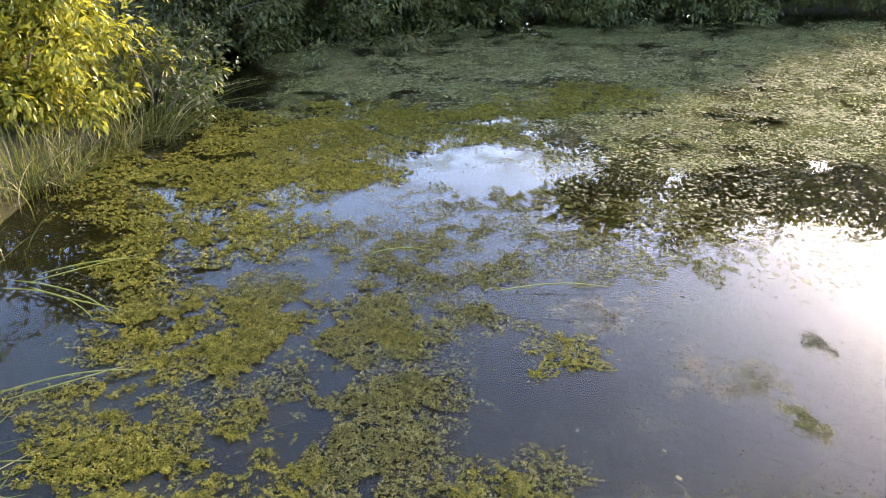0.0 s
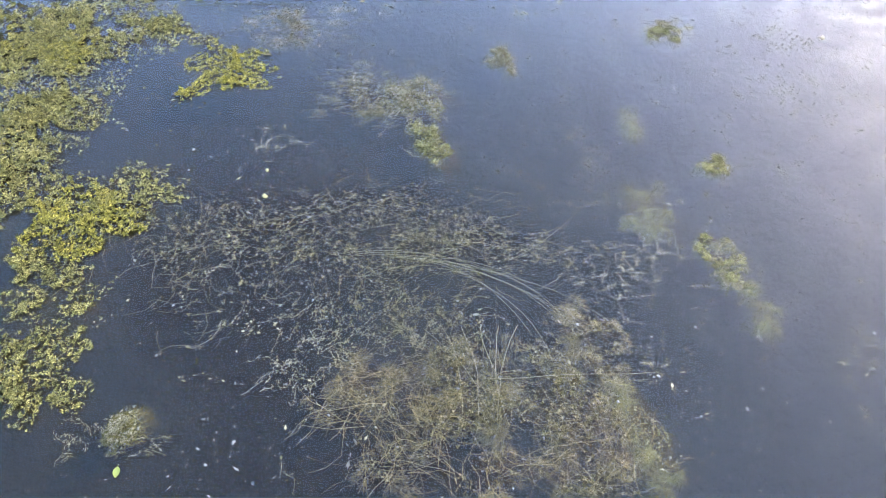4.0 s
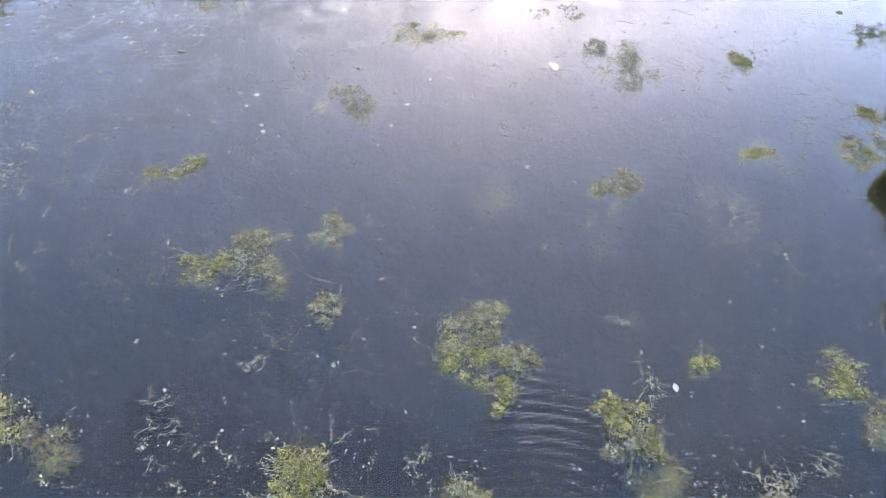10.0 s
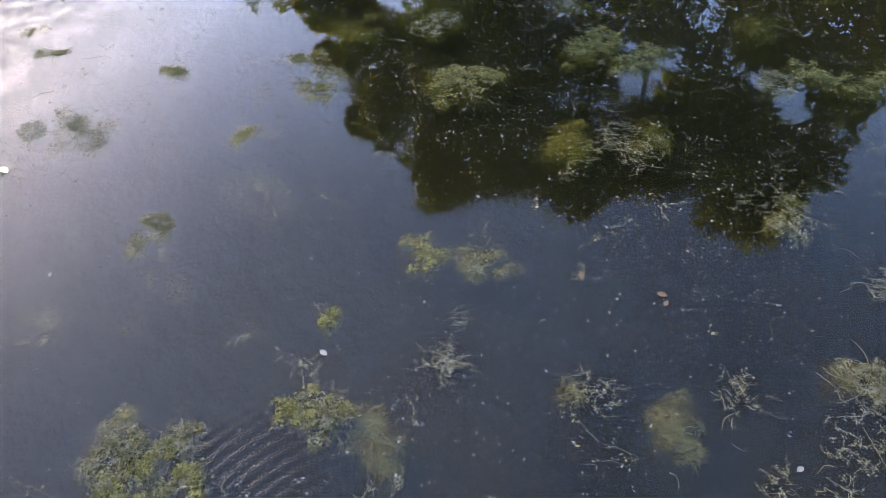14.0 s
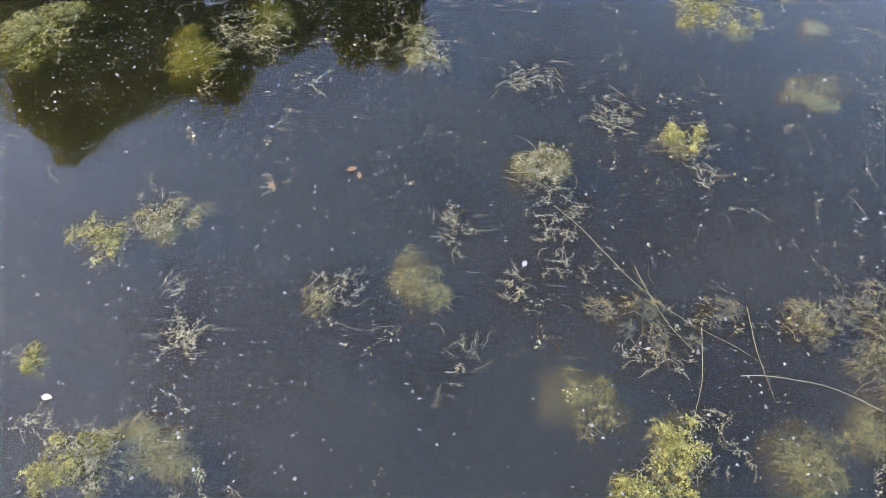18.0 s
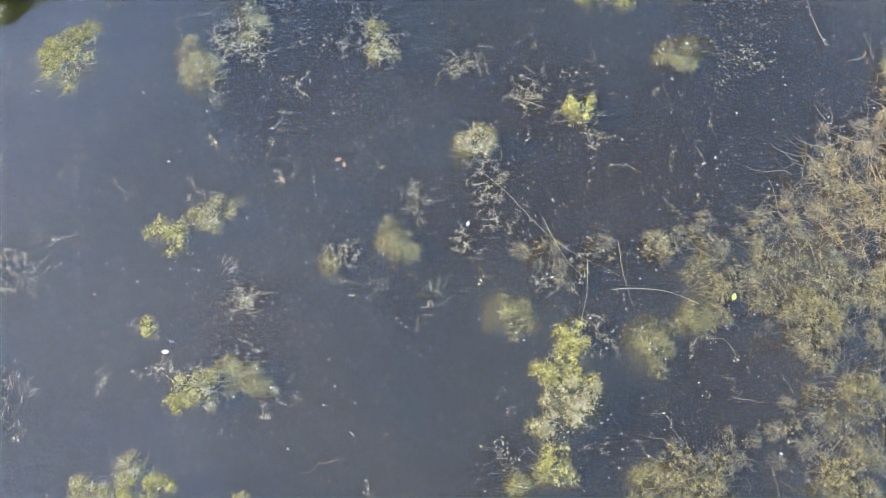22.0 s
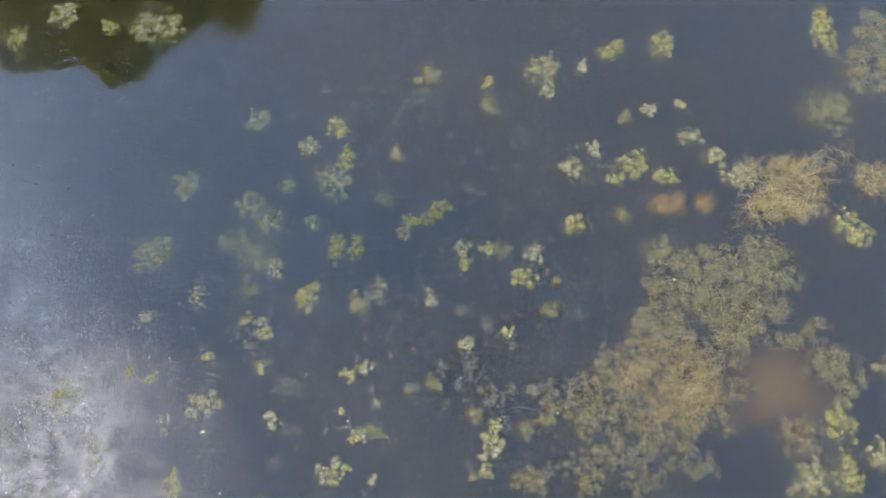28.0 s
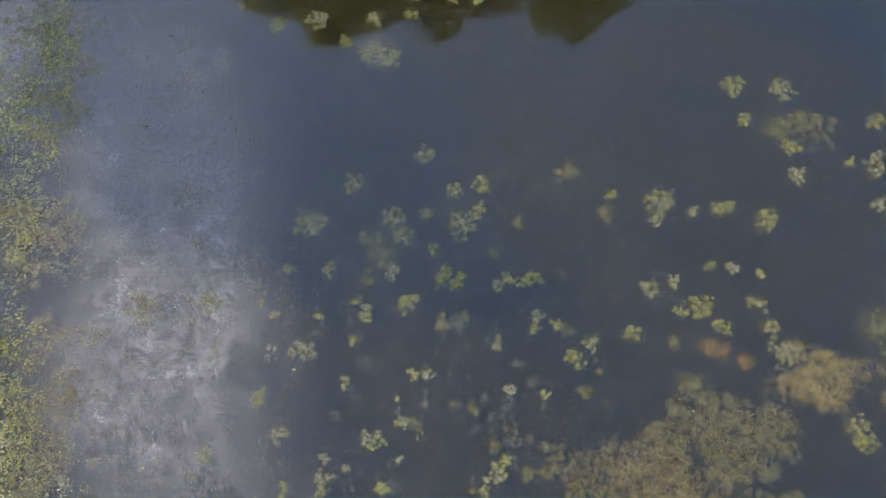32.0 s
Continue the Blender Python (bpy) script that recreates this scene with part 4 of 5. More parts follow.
def tufts(low, top, r, shape, origin, area, size, crest, foot, hairs, share, need, leaf=0.0076, gate=0.0):
    """Little feathery heads crowded over a patch; a share of them carries small leaves above the water."""
    n = int(3 + area / (math.pi * size * size) * 1.7)
    p, far = inside(r, shape, n, 0.55)
    grow = ragged(p + origin, far)
    p = p[(grow > need) & (openings(p + origin) > gate)]
    for q in p:
        reach = size * r.uniform(0.6, 1.35)
        dip = r.uniform(0, 1) ** 2 * 0.012
        fuzz(low, r, q, reach, int(hairs * (reach / size) ** 1.5), crest - dip, foot - dip, reach * 0.75, 0.0009 + reach * 0.02)
        if top is not None and r.uniform() < share:
            m = int(r.uniform(18, 54))
            d = r.normal(0, reach * 0.5, (m, 2))
            z = 0.0006 + 0.007 * np.exp(-(d ** 2).sum(1) / reach ** 2) * r.uniform(0.3, 1, m)
            sprigs(top, r, (q + d)[::2], z[::2], leaf * 0.70, leaf * 0.34, 7, (0.0, 0.8))


def clump(x, y, a, b, turn, kind):
    """One clump of pondweed. S: at the surface; M: sunken; R: rusty and sunken; W: loose pale stalks."""
    CLUMP_SEED[0] += 1
    r = np.random.default_rng(CLUMP_SEED[0])
    a, b = a * 1.12, b * 1.12
    shape = (0, 0, a, b, radians(turn))
    area = math.pi * a * b
    name, label = {"S": ("pondweed_clump", "yellow-green clump of pondweed floating at the water surface"),
                   "M": ("sunken_weed", "dim olive tuft of feathery weed under the water"),
                   "R": ("sunken_weed", "rusty brown tuft of feathery weed under the water"),
                   "W": ("weed_stalks", "loose tangle of pale weed stalks floating on the water")}[kind]
    root = thing(name, x, y, 0, label, "water plant", "weed on the pond")
    origin = np.array([x, y])
    if kind != "W":
        low, top = Soup(), Soup()
        size = 0.025 if area < 0.06 else 0.034
        crest, foot = (0.006, -0.012) if kind == "S" else (-0.010, -0.032)
        tufts(low, top if kind == "S" else None, r, shape, origin, area, size, crest, foot, 85 if kind == "S" else 50, 0.85, 0.3 if kind == "S" else 0.2, gate=0.36 if kind == "S" else 0.0)
        cloud("filament_cloud", kind, [shape], 0.016 if area < 0.06 else 0.025, -0.006 if kind == "S" else -0.016, 0.03, 0.42 if kind == "S" else 0.5 if kind == "R" else 0.30, root, 1.1 if kind == "S" else 1.3)
        if kind == "S":
            part("foliage", top, WEED if r.uniform() < 0.5 else WEED_PALE, root, kind="stuff")
        part("feathery_foliage", low, WEED_RUST if kind == "R" else WEED_SUNK, root, kind="stuff")
    if kind in "SW":
        loose, crumbs = Soup(), Soup()
        n = int(5 + area * (300 if kind == "S" else 620))
        p, far = inside(r, (0, 0, a * 1.05, b * 1.05, radians(turn)), n)
        for k in range(n):
            pts = wander((*p[k], 0.003), r.uniform(0, 6.283), (0.035 + 0.12 * a) * r.uniform(0.5, 1.6), 5, 0.5, r)
            pts[:, 2] = 0.002 + 0.004 * r.uniform(0, 1, 6)
            tube(loose, pts, 0.00042, 3)
            if kind == "W" or k % 2:
                m = r.integers(5, 16)
                u = r.uniform(0, 5, m)
                i = np.minimum(u.astype(int), 4)
                q = pts[i] + (pts[i + 1] - pts[i]) * (u - i)[:, None] + r.normal(0, 0.005, (m, 3))
                bits(crumbs, r, q[:, :2], r.uniform(0.001, 0.004, m), 0.0066, 0.0023, 0.25)
        part("stalk_tangle", loose, STRAND, root, kind="stuff")
        part("leaf_scatter", crumbs, WEED_PALE, root, kind="stuff")
    return root


def weed_mat(kind, shapes):
    """A mat of weed grown together from several patches."""
    CLUMP_SEED[0] += 1
    r = np.random.default_rng(CLUMP_SEED[0])
    cx, cy = float(np.mean([s[0] for s in shapes])), float(np.mean([s[1] for s in shapes]))
    far_off = math.hypot(cx - 1, cy + 1.5) > 4.2
    label = {"Y": "dense yellow-green mat of weed floating on the pond", "O": "olive mat of tangled weed at the water surface",
             "g": "leafy green mesh of weed over dark water", "o": "thin open mesh of olive weed on dark water", "B": "brown matted weed with pale dead stalks on top",
             "G": "ragged olive-green mat of weed beside the pale scum", "F": "flat grey-green weed covering the shaded water", "P": "pale thin scatter of floating weed"}[kind]
    root = thing("weed_mat", cx, cy, 0, label, "water plant", "weed on the pond")
    dense, size, thr, mat = {"Y": (13000, 0.0076, 0.405, WEED_SUN), "O": (2600, 0.0072, 0.475, WEED_OLIVE), "o": (1900, 0.0062, 0.47, WEED_OLIVE), "g": (9000, 0.0074, 0.445, WEED_GREEN),
                             "B": (1200, 0.0068, 0.46, WEED_BROWN), "F": (5200, 0.020, 0.44, WEED_FAR), "P": (3400, 0.0058, 0.50, WEED_PALE),
                             "G": (900, 0.018, 0.445, WEED_GREEN)}[kind]
    if far_off and kind not in "FG":
        dense, size = dense * 0.36, size * 1.75
    top, low, loose = Soup(), Soup(), Soup()
    origin = np.array([cx, cy])
    for s in shapes:
        grow = 1.35 if kind == "F" else 1.18
        shape = (s[0] - cx, s[1] - cy, s[2] * grow, s[3] * grow, s[4])
        area = math.pi * s[2] * s[3]
        p, far = inside(r, shape, int(area * dense), 0.5)
        w = p + origin
        keep = (openings(w) > thr + 0.07 * far ** 3) & (ragged(w, far) > (-0.1 if kind in "YFGg" else 0.0))
        p, w = p[keep], w[keep]
        lumps = vnoise(w[:, 0] * 26, w[:, 1] * 26, 2)
        z = 0.0012 + (0.003 if kind in "FP" else 0.017) * lumps * r.uniform(0.2, 1, len(p))
        if kind == "F":
            bits(top, r, p, z, size, size * 0.8, 0.05, 0.05, 0.1)
        else:
            sprigs(top, r, p, z, size, size * 0.5, 6, (0.0, 1.1))
        if kind in "OB":
            tufts(low, None, r, shape, origin, area, 0.055 if far_off else 0.028, 0.007, -0.016, 150 if far_off else 80, 0, 0.05, gate=thr - 0.01)
        n = {"Y": 40, "O": 420, "o": 560, "g": 60, "B": 1150, "F": 6, "P": 60, "G": 10}[kind] * area
        strands(loose, r, shape, int(min(n, 1300)) + 2, min(0.17 if kind == "B" else 0.11, 0.9 * s[2]), 0.0010 if far_off else 0.0005, (0.002, 0.016 if kind in "OB" else 0.010), 0.4)
    part("foliage", top, mat, root, kind="stuff")
    local = [(q[0] - cx, q[1] - cy, q[2], q[3], q[4]) for q in shapes]
    if kind in "OBYFGg":
        cloud("filament_cloud", {"G": "Y", "g": "O"}.get(kind, kind), local, 0.07 if kind in "FG" else 0.04 if far_off else 0.018, 0.002 if kind == "F" else -0.004, 0 if kind in "YFGg" else 0.03, 0.85 if kind in "YG" else 0.7 if kind == "F" else 0.55, root, 1.15, 0.55, {"Y": 0.41, "G": 0.44, "g": 0.46, "B": 0.45, "F": 0.47}.get(kind, 0.49))
    if kind in "OB":
        part("feathery_foliage", low, WEED_OLIVE if kind == "O" else WEED_BROWN, root, kind="stuff")
    part("stalk_tangle", loose, STRAND_TAN if kind == "B" else STRAND_DULL if kind in "OogG" else STRAND, root, kind="stuff")
    return root


def stalk(x, y, turn, length, curl, seed, radius=0.0009):
    radius = radius * 0.62
    r = np.random.default_rng(seed)
    root = thing("weed_stalk", x, y, 0, "long pale curved weed stalk lying on the water", "water plant", "weed on the pond")
    pts, p, a = [np.zeros(3)], np.zeros(3), radians(turn)
    for k in range(12):
        a += radians(curl) / 12 + r.normal(0, 0.05)
        p = p + length / 12 * np.array([math.cos(a), math.sin(a), 0])
        pts.append(p)
    pts = np.array(pts)
    pts[:, 2] = 0.004
    s = Soup()
    tube(s, pts, np.linspace(radius, radius * 0.6, 13), 4)
    part("stem", s, STRAND, root, smooth=True)
    return root


weed_mat("O", [
    blob(0.34, 1.00, 0.09, 0.08, -164), blob(0.45, 0.94, 0.06, 0.05, -134)])
weed_mat("O", [
    blob(0.56, 1.05, 0.07, 0.06, -146)])
weed_mat("O", [
    blob(0.97, 1.14, 0.12, 0.09, -159), blob(0.80, 1.10, 0.09, 0.06, -161), blob(1.03, 1.00, 0.11, 0.10, -151),
    blob(1.05, 0.88, 0.10, 0.05, -170)])
weed_mat("O", [
    blob(1.02, 0.21, 0.11, 0.08, -156), blob(0.99, 0.17, 0.22, 0.13, -165)])
weed_mat("P", [
    blob(-2.32, -1.12, 0.11, 0.08, 27)])
weed_mat("P", [
    blob(-3.06, 0.43, 0.24, 0.07, 95)])
weed_mat("P", [
    blob(-3.08, -0.11, 0.17, 0.08, 95)])
weed_mat("P", [
    blob(-2.40, -1.77, 0.19, 0.08, 89)])
weed_mat("P", [
    blob(-1.87, -2.21, 0.14, 0.11, 156)])
weed_mat("P", [
    blob(-1.57, -2.05, 0.13, 0.10, 147)])
weed_mat("O", [
    blob(-0.10, -2.96, 0.17, 0.12, 123)])
weed_mat("O", [
    blob(-0.08, -3.55, 0.23, 0.16, 115), blob(-0.30, -3.40, 0.19, 0.10, 79)])
weed_mat("o", [
    blob(0.10, -2.34, 0.31, 0.12, 143), blob(0.27, -2.18, 0.20, 0.10, 138), blob(-0.06, -2.05, 0.30, 0.10, 146),
    blob(-0.23, -1.85, 0.11, 0.09, 121), blob(0.35, -1.92, 0.16, 0.10, 94), blob(0.21, -1.82, 0.13, 0.09, 93),
    blob(0.78, -2.65, 0.23, 0.18, 153), blob(0.64, -2.44, 0.23, 0.14, 153), blob(0.33, -2.38, 0.29, 0.13, 150),
    blob(0.15, -2.14, 0.33, 0.17, 153), blob(0.44, -2.08, 0.27, 0.11, 149), blob(0.86, -2.42, 0.13, 0.11, 168)])
weed_mat("O", [
    blob(-0.11, -1.57, 0.11, 0.09, 120), blob(0.05, -1.53, 0.17, 0.08, 143), blob(0.28, -1.67, 0.19, 0.09, 141),
    blob(0.15, -1.43, 0.21, 0.08, 142), blob(0.38, -1.56, 0.17, 0.08, 140), blob(0.19, -1.19, 0.17, 0.05, 146)])
weed_mat("B", [
    blob(0.10, -1.28, 0.14, 0.09, 134), blob(0.35, -1.33, 0.19, 0.06, 144)])
weed_mat("Y", [
    blob(2.05, -4.11, 0.26, 0.18, 121), blob(2.16, -3.85, 0.23, 0.14, 135), blob(1.86, -3.76, 0.32, 0.20, 135),
    blob(1.99, -3.49, 0.33, 0.17, 141), blob(2.18, -3.35, 0.29, 0.13, 140), blob(1.67, -3.43, 0.26, 0.17, 78),
    blob(1.82, -3.17, 0.24, 0.16, 136), blob(1.72, -2.94, 0.23, 0.13, 142), blob(1.95, -2.97, 0.29, 0.12, 144),
    blob(2.14, -2.89, 0.26, 0.09, 144), blob(1.84, -2.73, 0.16, 0.11, 137), blob(1.70, -2.78, 0.15, 0.10, 138),
    blob(2.33, -2.78, 0.24, 0.09, 143), blob(2.10, -2.66, 0.19, 0.09, 140), blob(2.11, -2.53, 0.17, 0.06, 145),
    blob(1.41, -4.39, 0.47, 0.21, 144), blob(1.69, -4.29, 0.35, 0.15, 143), blob(1.61, -4.64, 0.30, 0.21, 127),
    blob(1.40, -4.34, 0.28, 0.18, 136)])
weed_mat("g", [
    blob(1.16, -3.56, 0.26, 0.17, 143), blob(0.98, -3.48, 0.18, 0.13, 146), blob(1.25, -3.36, 0.29, 0.15, 146),
    blob(1.26, -3.09, 0.29, 0.16, 145), blob(1.23, -2.61, 0.18, 0.18, 145), blob(1.36, -2.41, 0.16, 0.11, 143),
    blob(1.38, -2.29, 0.14, 0.07, 147), blob(1.26, -2.79, 0.11, 0.09, 146), blob(0.84, -4.12, 0.42, 0.20, 146),
    blob(0.46, -3.88, 0.27, 0.16, 147), blob(0.98, -3.87, 0.28, 0.19, 141), blob(0.89, -3.59, 0.18, 0.11, 144),
    blob(0.77, -3.92, 0.18, 0.12, 147)])
weed_mat("g", [
    blob(1.48, -3.24, 0.22, 0.11, 67), blob(1.36, -3.90, 0.34, 0.22, 142), blob(1.30, -3.62, 0.26, 0.19, 137),
    blob(1.39, -3.09, 0.19, 0.15, 139), blob(1.22, -4.12, 0.36, 0.16, 144), blob(1.46, -4.63, 0.45, 0.18, 145),
    blob(1.56, -3.00, 0.15, 0.13, 113), blob(1.14, -4.58, 0.26, 0.21, 121), blob(0.56, -4.70, 0.40, 0.34, 139),
    blob(0.91, -4.30, 0.33, 0.26, 136), blob(0.04, -4.80, 0.40, 0.36, 45), blob(0.44, -4.33, 0.35, 0.30, 150),
    blob(0.07, -4.23, 0.37, 0.31, 162), blob(-0.51, -4.74, 0.44, 0.34, 162), blob(-0.59, -4.05, 0.39, 0.32, -172),
    blob(-1.21, -4.20, 0.35, 0.24, 168), blob(-1.05, -3.67, 0.32, 0.22, 12)])
weed_mat("Y", [
    blob(1.06, -2.90, 0.21, 0.14, 147)])
weed_mat("g", [
    blob(0.86, -2.90, 0.16, 0.13, 157)])
weed_mat("Y", [
    blob(0.80, -3.89, 0.11, 0.09, 87)])
weed_mat("B", [
    blob(0.51, -1.75, 0.20, 0.11, 153), blob(0.54, -1.60, 0.16, 0.12, -177)])
weed_mat("Y", [
    blob(0.28, -3.41, 0.15, 0.14, 17), blob(0.48, -3.36, 0.04, 0.03, 162)])
weed_mat("Y", [
    blob(1.21, -6.63, 0.45, 0.31, 129), blob(1.45, -5.98, 0.33, 0.23, 122), blob(1.31, -5.35, 0.38, 0.20, 141),
    blob(0.91, -5.27, 0.34, 0.28, 114), blob(0.86, -5.94, 0.46, 0.36, 122), blob(0.32, -6.08, 0.49, 0.43, 116),
    blob(1.63, -5.24, 0.29, 0.20, 101), blob(0.29, -6.78, 0.52, 0.30, 144), blob(-0.21, -6.81, 0.46, 0.33, 144),
    blob(-0.35, -6.23, 0.43, 0.33, 146), blob(0.04, -5.78, 0.39, 0.32, 141), blob(0.21, -7.33, 0.31, 0.26, 102),
    blob(-1.00, -6.69, 0.58, 0.33, 150), blob(-0.67, -7.29, 0.50, 0.29, 148), blob(-1.26, -6.00, 0.51, 0.29, 151),
    blob(-1.87, -6.37, 0.51, 0.31, 155)])
weed_mat("Y", [
    blob(-3.00, -6.36, 0.63, 0.36, 158)])
weed_mat("O", [
    blob(-1.69, -5.73, 0.38, 0.26, 158)])
weed_mat("F", [
    blob(-1.26, -8.42, 0.47, 0.35, 146), blob(-1.62, -7.66, 0.79, 0.36, 150), blob(-2.06, -8.58, 0.70, 0.34, 151),
    blob(-2.77, -7.85, 0.88, 0.38, 152), blob(-3.37, -8.72, 0.85, 0.27, 152), blob(-4.19, -8.08, 0.99, 0.33, 153),
    blob(-3.36, -7.21, 0.88, 0.31, 152), blob(-4.62, -7.12, 0.83, 0.34, 155), blob(-5.26, -6.43, 0.89, 0.33, 154),
    blob(-5.61, -5.62, 0.81, 0.34, 158), blob(-4.04, -6.25, 0.68, 0.32, 157), blob(-4.08, -5.48, 0.63, 0.27, 156),
    blob(-4.34, -4.89, 0.57, 0.27, 160), blob(-4.23, -4.37, 0.35, 0.19, 170), blob(-5.61, -5.07, 0.43, 0.23, 172)])
weed_mat("F", [
    blob(-5.71, -8.05, 0.95, 0.27, 153), blob(-6.41, -7.24, 1.10, 0.33, 154), blob(-6.95, -6.54, 1.01, 0.30, 154),
    blob(-7.33, -5.94, 0.52, 0.28, 173)])
weed_mat("F", [
    blob(-8.24, -7.13, 1.04, 0.21, 153)])
weed_mat("F", [
    blob(-2.83, -5.40, 0.45, 0.22, 155)])
weed_mat("F", [
    blob(-3.27, -4.77, 0.50, 0.23, 157), blob(-3.39, -4.21, 0.43, 0.20, 159)])
weed_mat("F", [
    blob(-2.29, -4.59, 0.40, 0.18, 155)])
weed_mat("P", [
    blob(-2.62, -4.12, 0.42, 0.17, 154)])
weed_mat("P", [
    blob(-1.75, -4.93, 0.39, 0.21, 156)])
weed_mat("P", [
    blob(-2.16, -5.62, 0.29, 0.18, 158)])
weed_mat("B", [
    blob(3.49, 4.37, 0.53, 0.34, -160), blob(3.44, 4.00, 0.39, 0.21, -165), blob(3.07, 3.85, 0.23, 0.15, -160)])
weed_mat("O", [
    blob(2.01, 2.66, 0.20, 0.15, 86), blob(2.63, 2.99, 0.60, 0.29, -165), blob(3.24, 3.19, 0.33, 0.28, -136),
    blob(3.03, 2.75, 0.50, 0.29, -164), blob(2.31, 2.46, 0.37, 0.31, -153), blob(2.88, 2.26, 0.61, 0.28, -166),
    blob(1.98, 2.13, 0.31, 0.18, -164)])
weed_mat("B", [
    blob(2.08, 1.84, 0.42, 0.21, -166), blob(2.56, 1.82, 0.36, 0.24, -161), blob(2.65, 1.48, 0.36, 0.29, -156),
    blob(2.18, 1.43, 0.42, 0.26, -164), blob(1.76, 1.46, 0.33, 0.23, -162), blob(2.43, 1.31, 0.35, 0.23, -163),
    blob(3.00, 1.20, 0.13, 0.10, -160)])
weed_mat("O", [
    blob(1.48, 1.52, 0.18, 0.15, -165), blob(1.41, 1.03, 0.29, 0.26, -155), blob(1.89, 0.96, 0.47, 0.25, -165),
    blob(2.35, 1.00, 0.35, 0.28, -159), blob(2.17, 0.56, 0.51, 0.22, -167), blob(1.64, 0.62, 0.32, 0.22, -164),
    blob(1.58, 0.27, 0.34, 0.12, -168)])
weed_mat("B", [
    blob(3.02, 1.98, 0.14, 0.12, -144)])
weed_mat("O", [
    blob(3.66, 2.34, 0.21, 0.14, -160), blob(3.96, 2.19, 0.22, 0.17, -145), blob(4.21, 1.93, 0.21, 0.17, -146),
    blob(3.85, 2.42, 0.25, 0.17, -162), blob(4.18, 2.10, 0.23, 0.18, -155)])
weed_mat("B", [
    blob(3.72, 1.24, 0.26, 0.16, -162)])
weed_mat("O", [
    blob(1.46, 7.70, 0.44, 0.24, -164)])
weed_mat("O", [
    blob(4.38, 6.69, 0.34, 0.25, -153), blob(4.85, 6.95, 0.34, 0.18, -163), blob(4.38, 6.13, 0.49, 0.36, -154)])
weed_mat("B", [
    blob(5.27, 7.31, 0.24, 0.19, 62)])
weed_mat("B", [
    blob(4.48, 4.51, 0.24, 0.19, -149)])
weed_mat("O", [
    blob(5.24, 3.94, 0.37, 0.27, -155)])
weed_mat("Y", [
    blob(5.25, 1.97, 0.29, 0.24, -131)])
weed_mat("P", [
    blob(-6.80, 3.04, 0.21, 0.18, 172)])
weed_mat("O", [
    blob(-4.97, -0.69, 0.30, 0.19, -174)])
weed_mat("P", [
    blob(-8.00, 3.66, 0.13, 0.10, -177)])
weed_mat("P", [
    blob(-6.99, 2.49, 0.22, 0.10, -158)])
weed_mat("B", [
    blob(3.57, 8.60, 0.31, 0.24, 83)])
weed_mat("O", [
    blob(-9.60, 1.93, 0.75, 0.44, -148), blob(-9.11, 1.34, 0.83, 0.53, -150), blob(-8.29, 0.92, 0.64, 0.45, -154),
    blob(-8.13, 0.29, 0.54, 0.34, -151)])
weed_mat("O", [
    blob(-7.64, -0.65, 0.52, 0.36, -155), blob(-6.96, -0.60, 0.51, 0.35, -153), blob(-6.77, -1.13, 0.50, 0.35, -153)])
weed_mat("P", [
    blob(-6.37, -0.94, 0.41, 0.21, -147)])
weed_mat("O", [
    blob(-5.73, -1.83, 0.48, 0.28, -148), blob(-5.30, -2.30, 0.56, 0.38, -154)])
weed_mat("O", [
    blob(-5.03, -2.87, 0.55, 0.33, -150), blob(-4.93, -2.23, 0.47, 0.23, 138)])
weed_mat("O", [
    blob(-4.46, -3.00, 0.47, 0.35, -158), blob(-4.61, -3.47, 0.46, 0.29, -150)])
weed_mat("O", [
    blob(-5.64, 0.94, 0.17, 0.12, 142)])
weed_mat("P", [
    blob(-7.57, 3.02, 0.33, 0.27, 145)])


clump(0.37, 0.87, 0.096, 0.035, -170, "W")
clump(0.22, 0.72, 0.110, 0.070, -174, "M")
clump(0.47, 0.66, 0.081, 0.065, 84, "S")
clump(0.49, 0.52, 0.096, 0.085, 79, "S")
clump(0.51, 0.41, 0.118, 0.093, -160, "S")
clump(0.37, 0.52, 0.045, 0.035, -176, "S")
clump(0.43, 0.29, 0.060, 0.045, -169, "S")
clump(0.46, 0.15, 0.091, 0.080, -164, "S")
clump(0.34, 0.07, 0.060, 0.045, -177, "M")
clump(0.98, 0.84, 0.085, 0.070, 55, "M")
clump(-0.95, 0.24, 0.067, 0.056, 173, "S")
clump(-0.73, 0.28, 0.056, 0.045, 171, "M")
clump(-1.22, 0.84, 0.092, 0.065, 175, "S")
clump(-1.09, 0.94, 0.088, 0.074, 163, "S")
clump(-1.17, 1.04, 0.038, 0.033, 141, "W")
clump(-0.52, 0.88, 0.065, 0.035, -177, "W")
clump(-0.55, 0.82, 0.040, 0.035, -176, "M")
clump(-0.29, 0.94, 0.072, 0.056, 105, "M")
clump(0.58, 0.67, 0.095, 0.045, 88, "W")
clump(0.80, 0.70, 0.100, 0.085, 55, "M")
clump(0.82, 0.18, 0.070, 0.055, -170, "M")
clump(-0.13, 0.73, 0.066, 0.059, 116, "W")
clump(-0.88, 0.61, 0.076, 0.041, -175, "W")
clump(-0.67, 0.18, 0.030, 0.025, -175, "W")
clump(-0.62, 0.25, 0.065, 0.025, -177, "W")
clump(-0.83, 1.15, 0.038, 0.033, 141, "W")
clump(-1.11, 0.29, 0.038, 0.027, 126, "W")
clump(-0.26, 1.17, 0.076, 0.025, 101, "W")
clump(-0.03, 0.98, 0.055, 0.035, 93, "W")
clump(-0.05, 1.44, 0.113, 0.070, -154, "S")
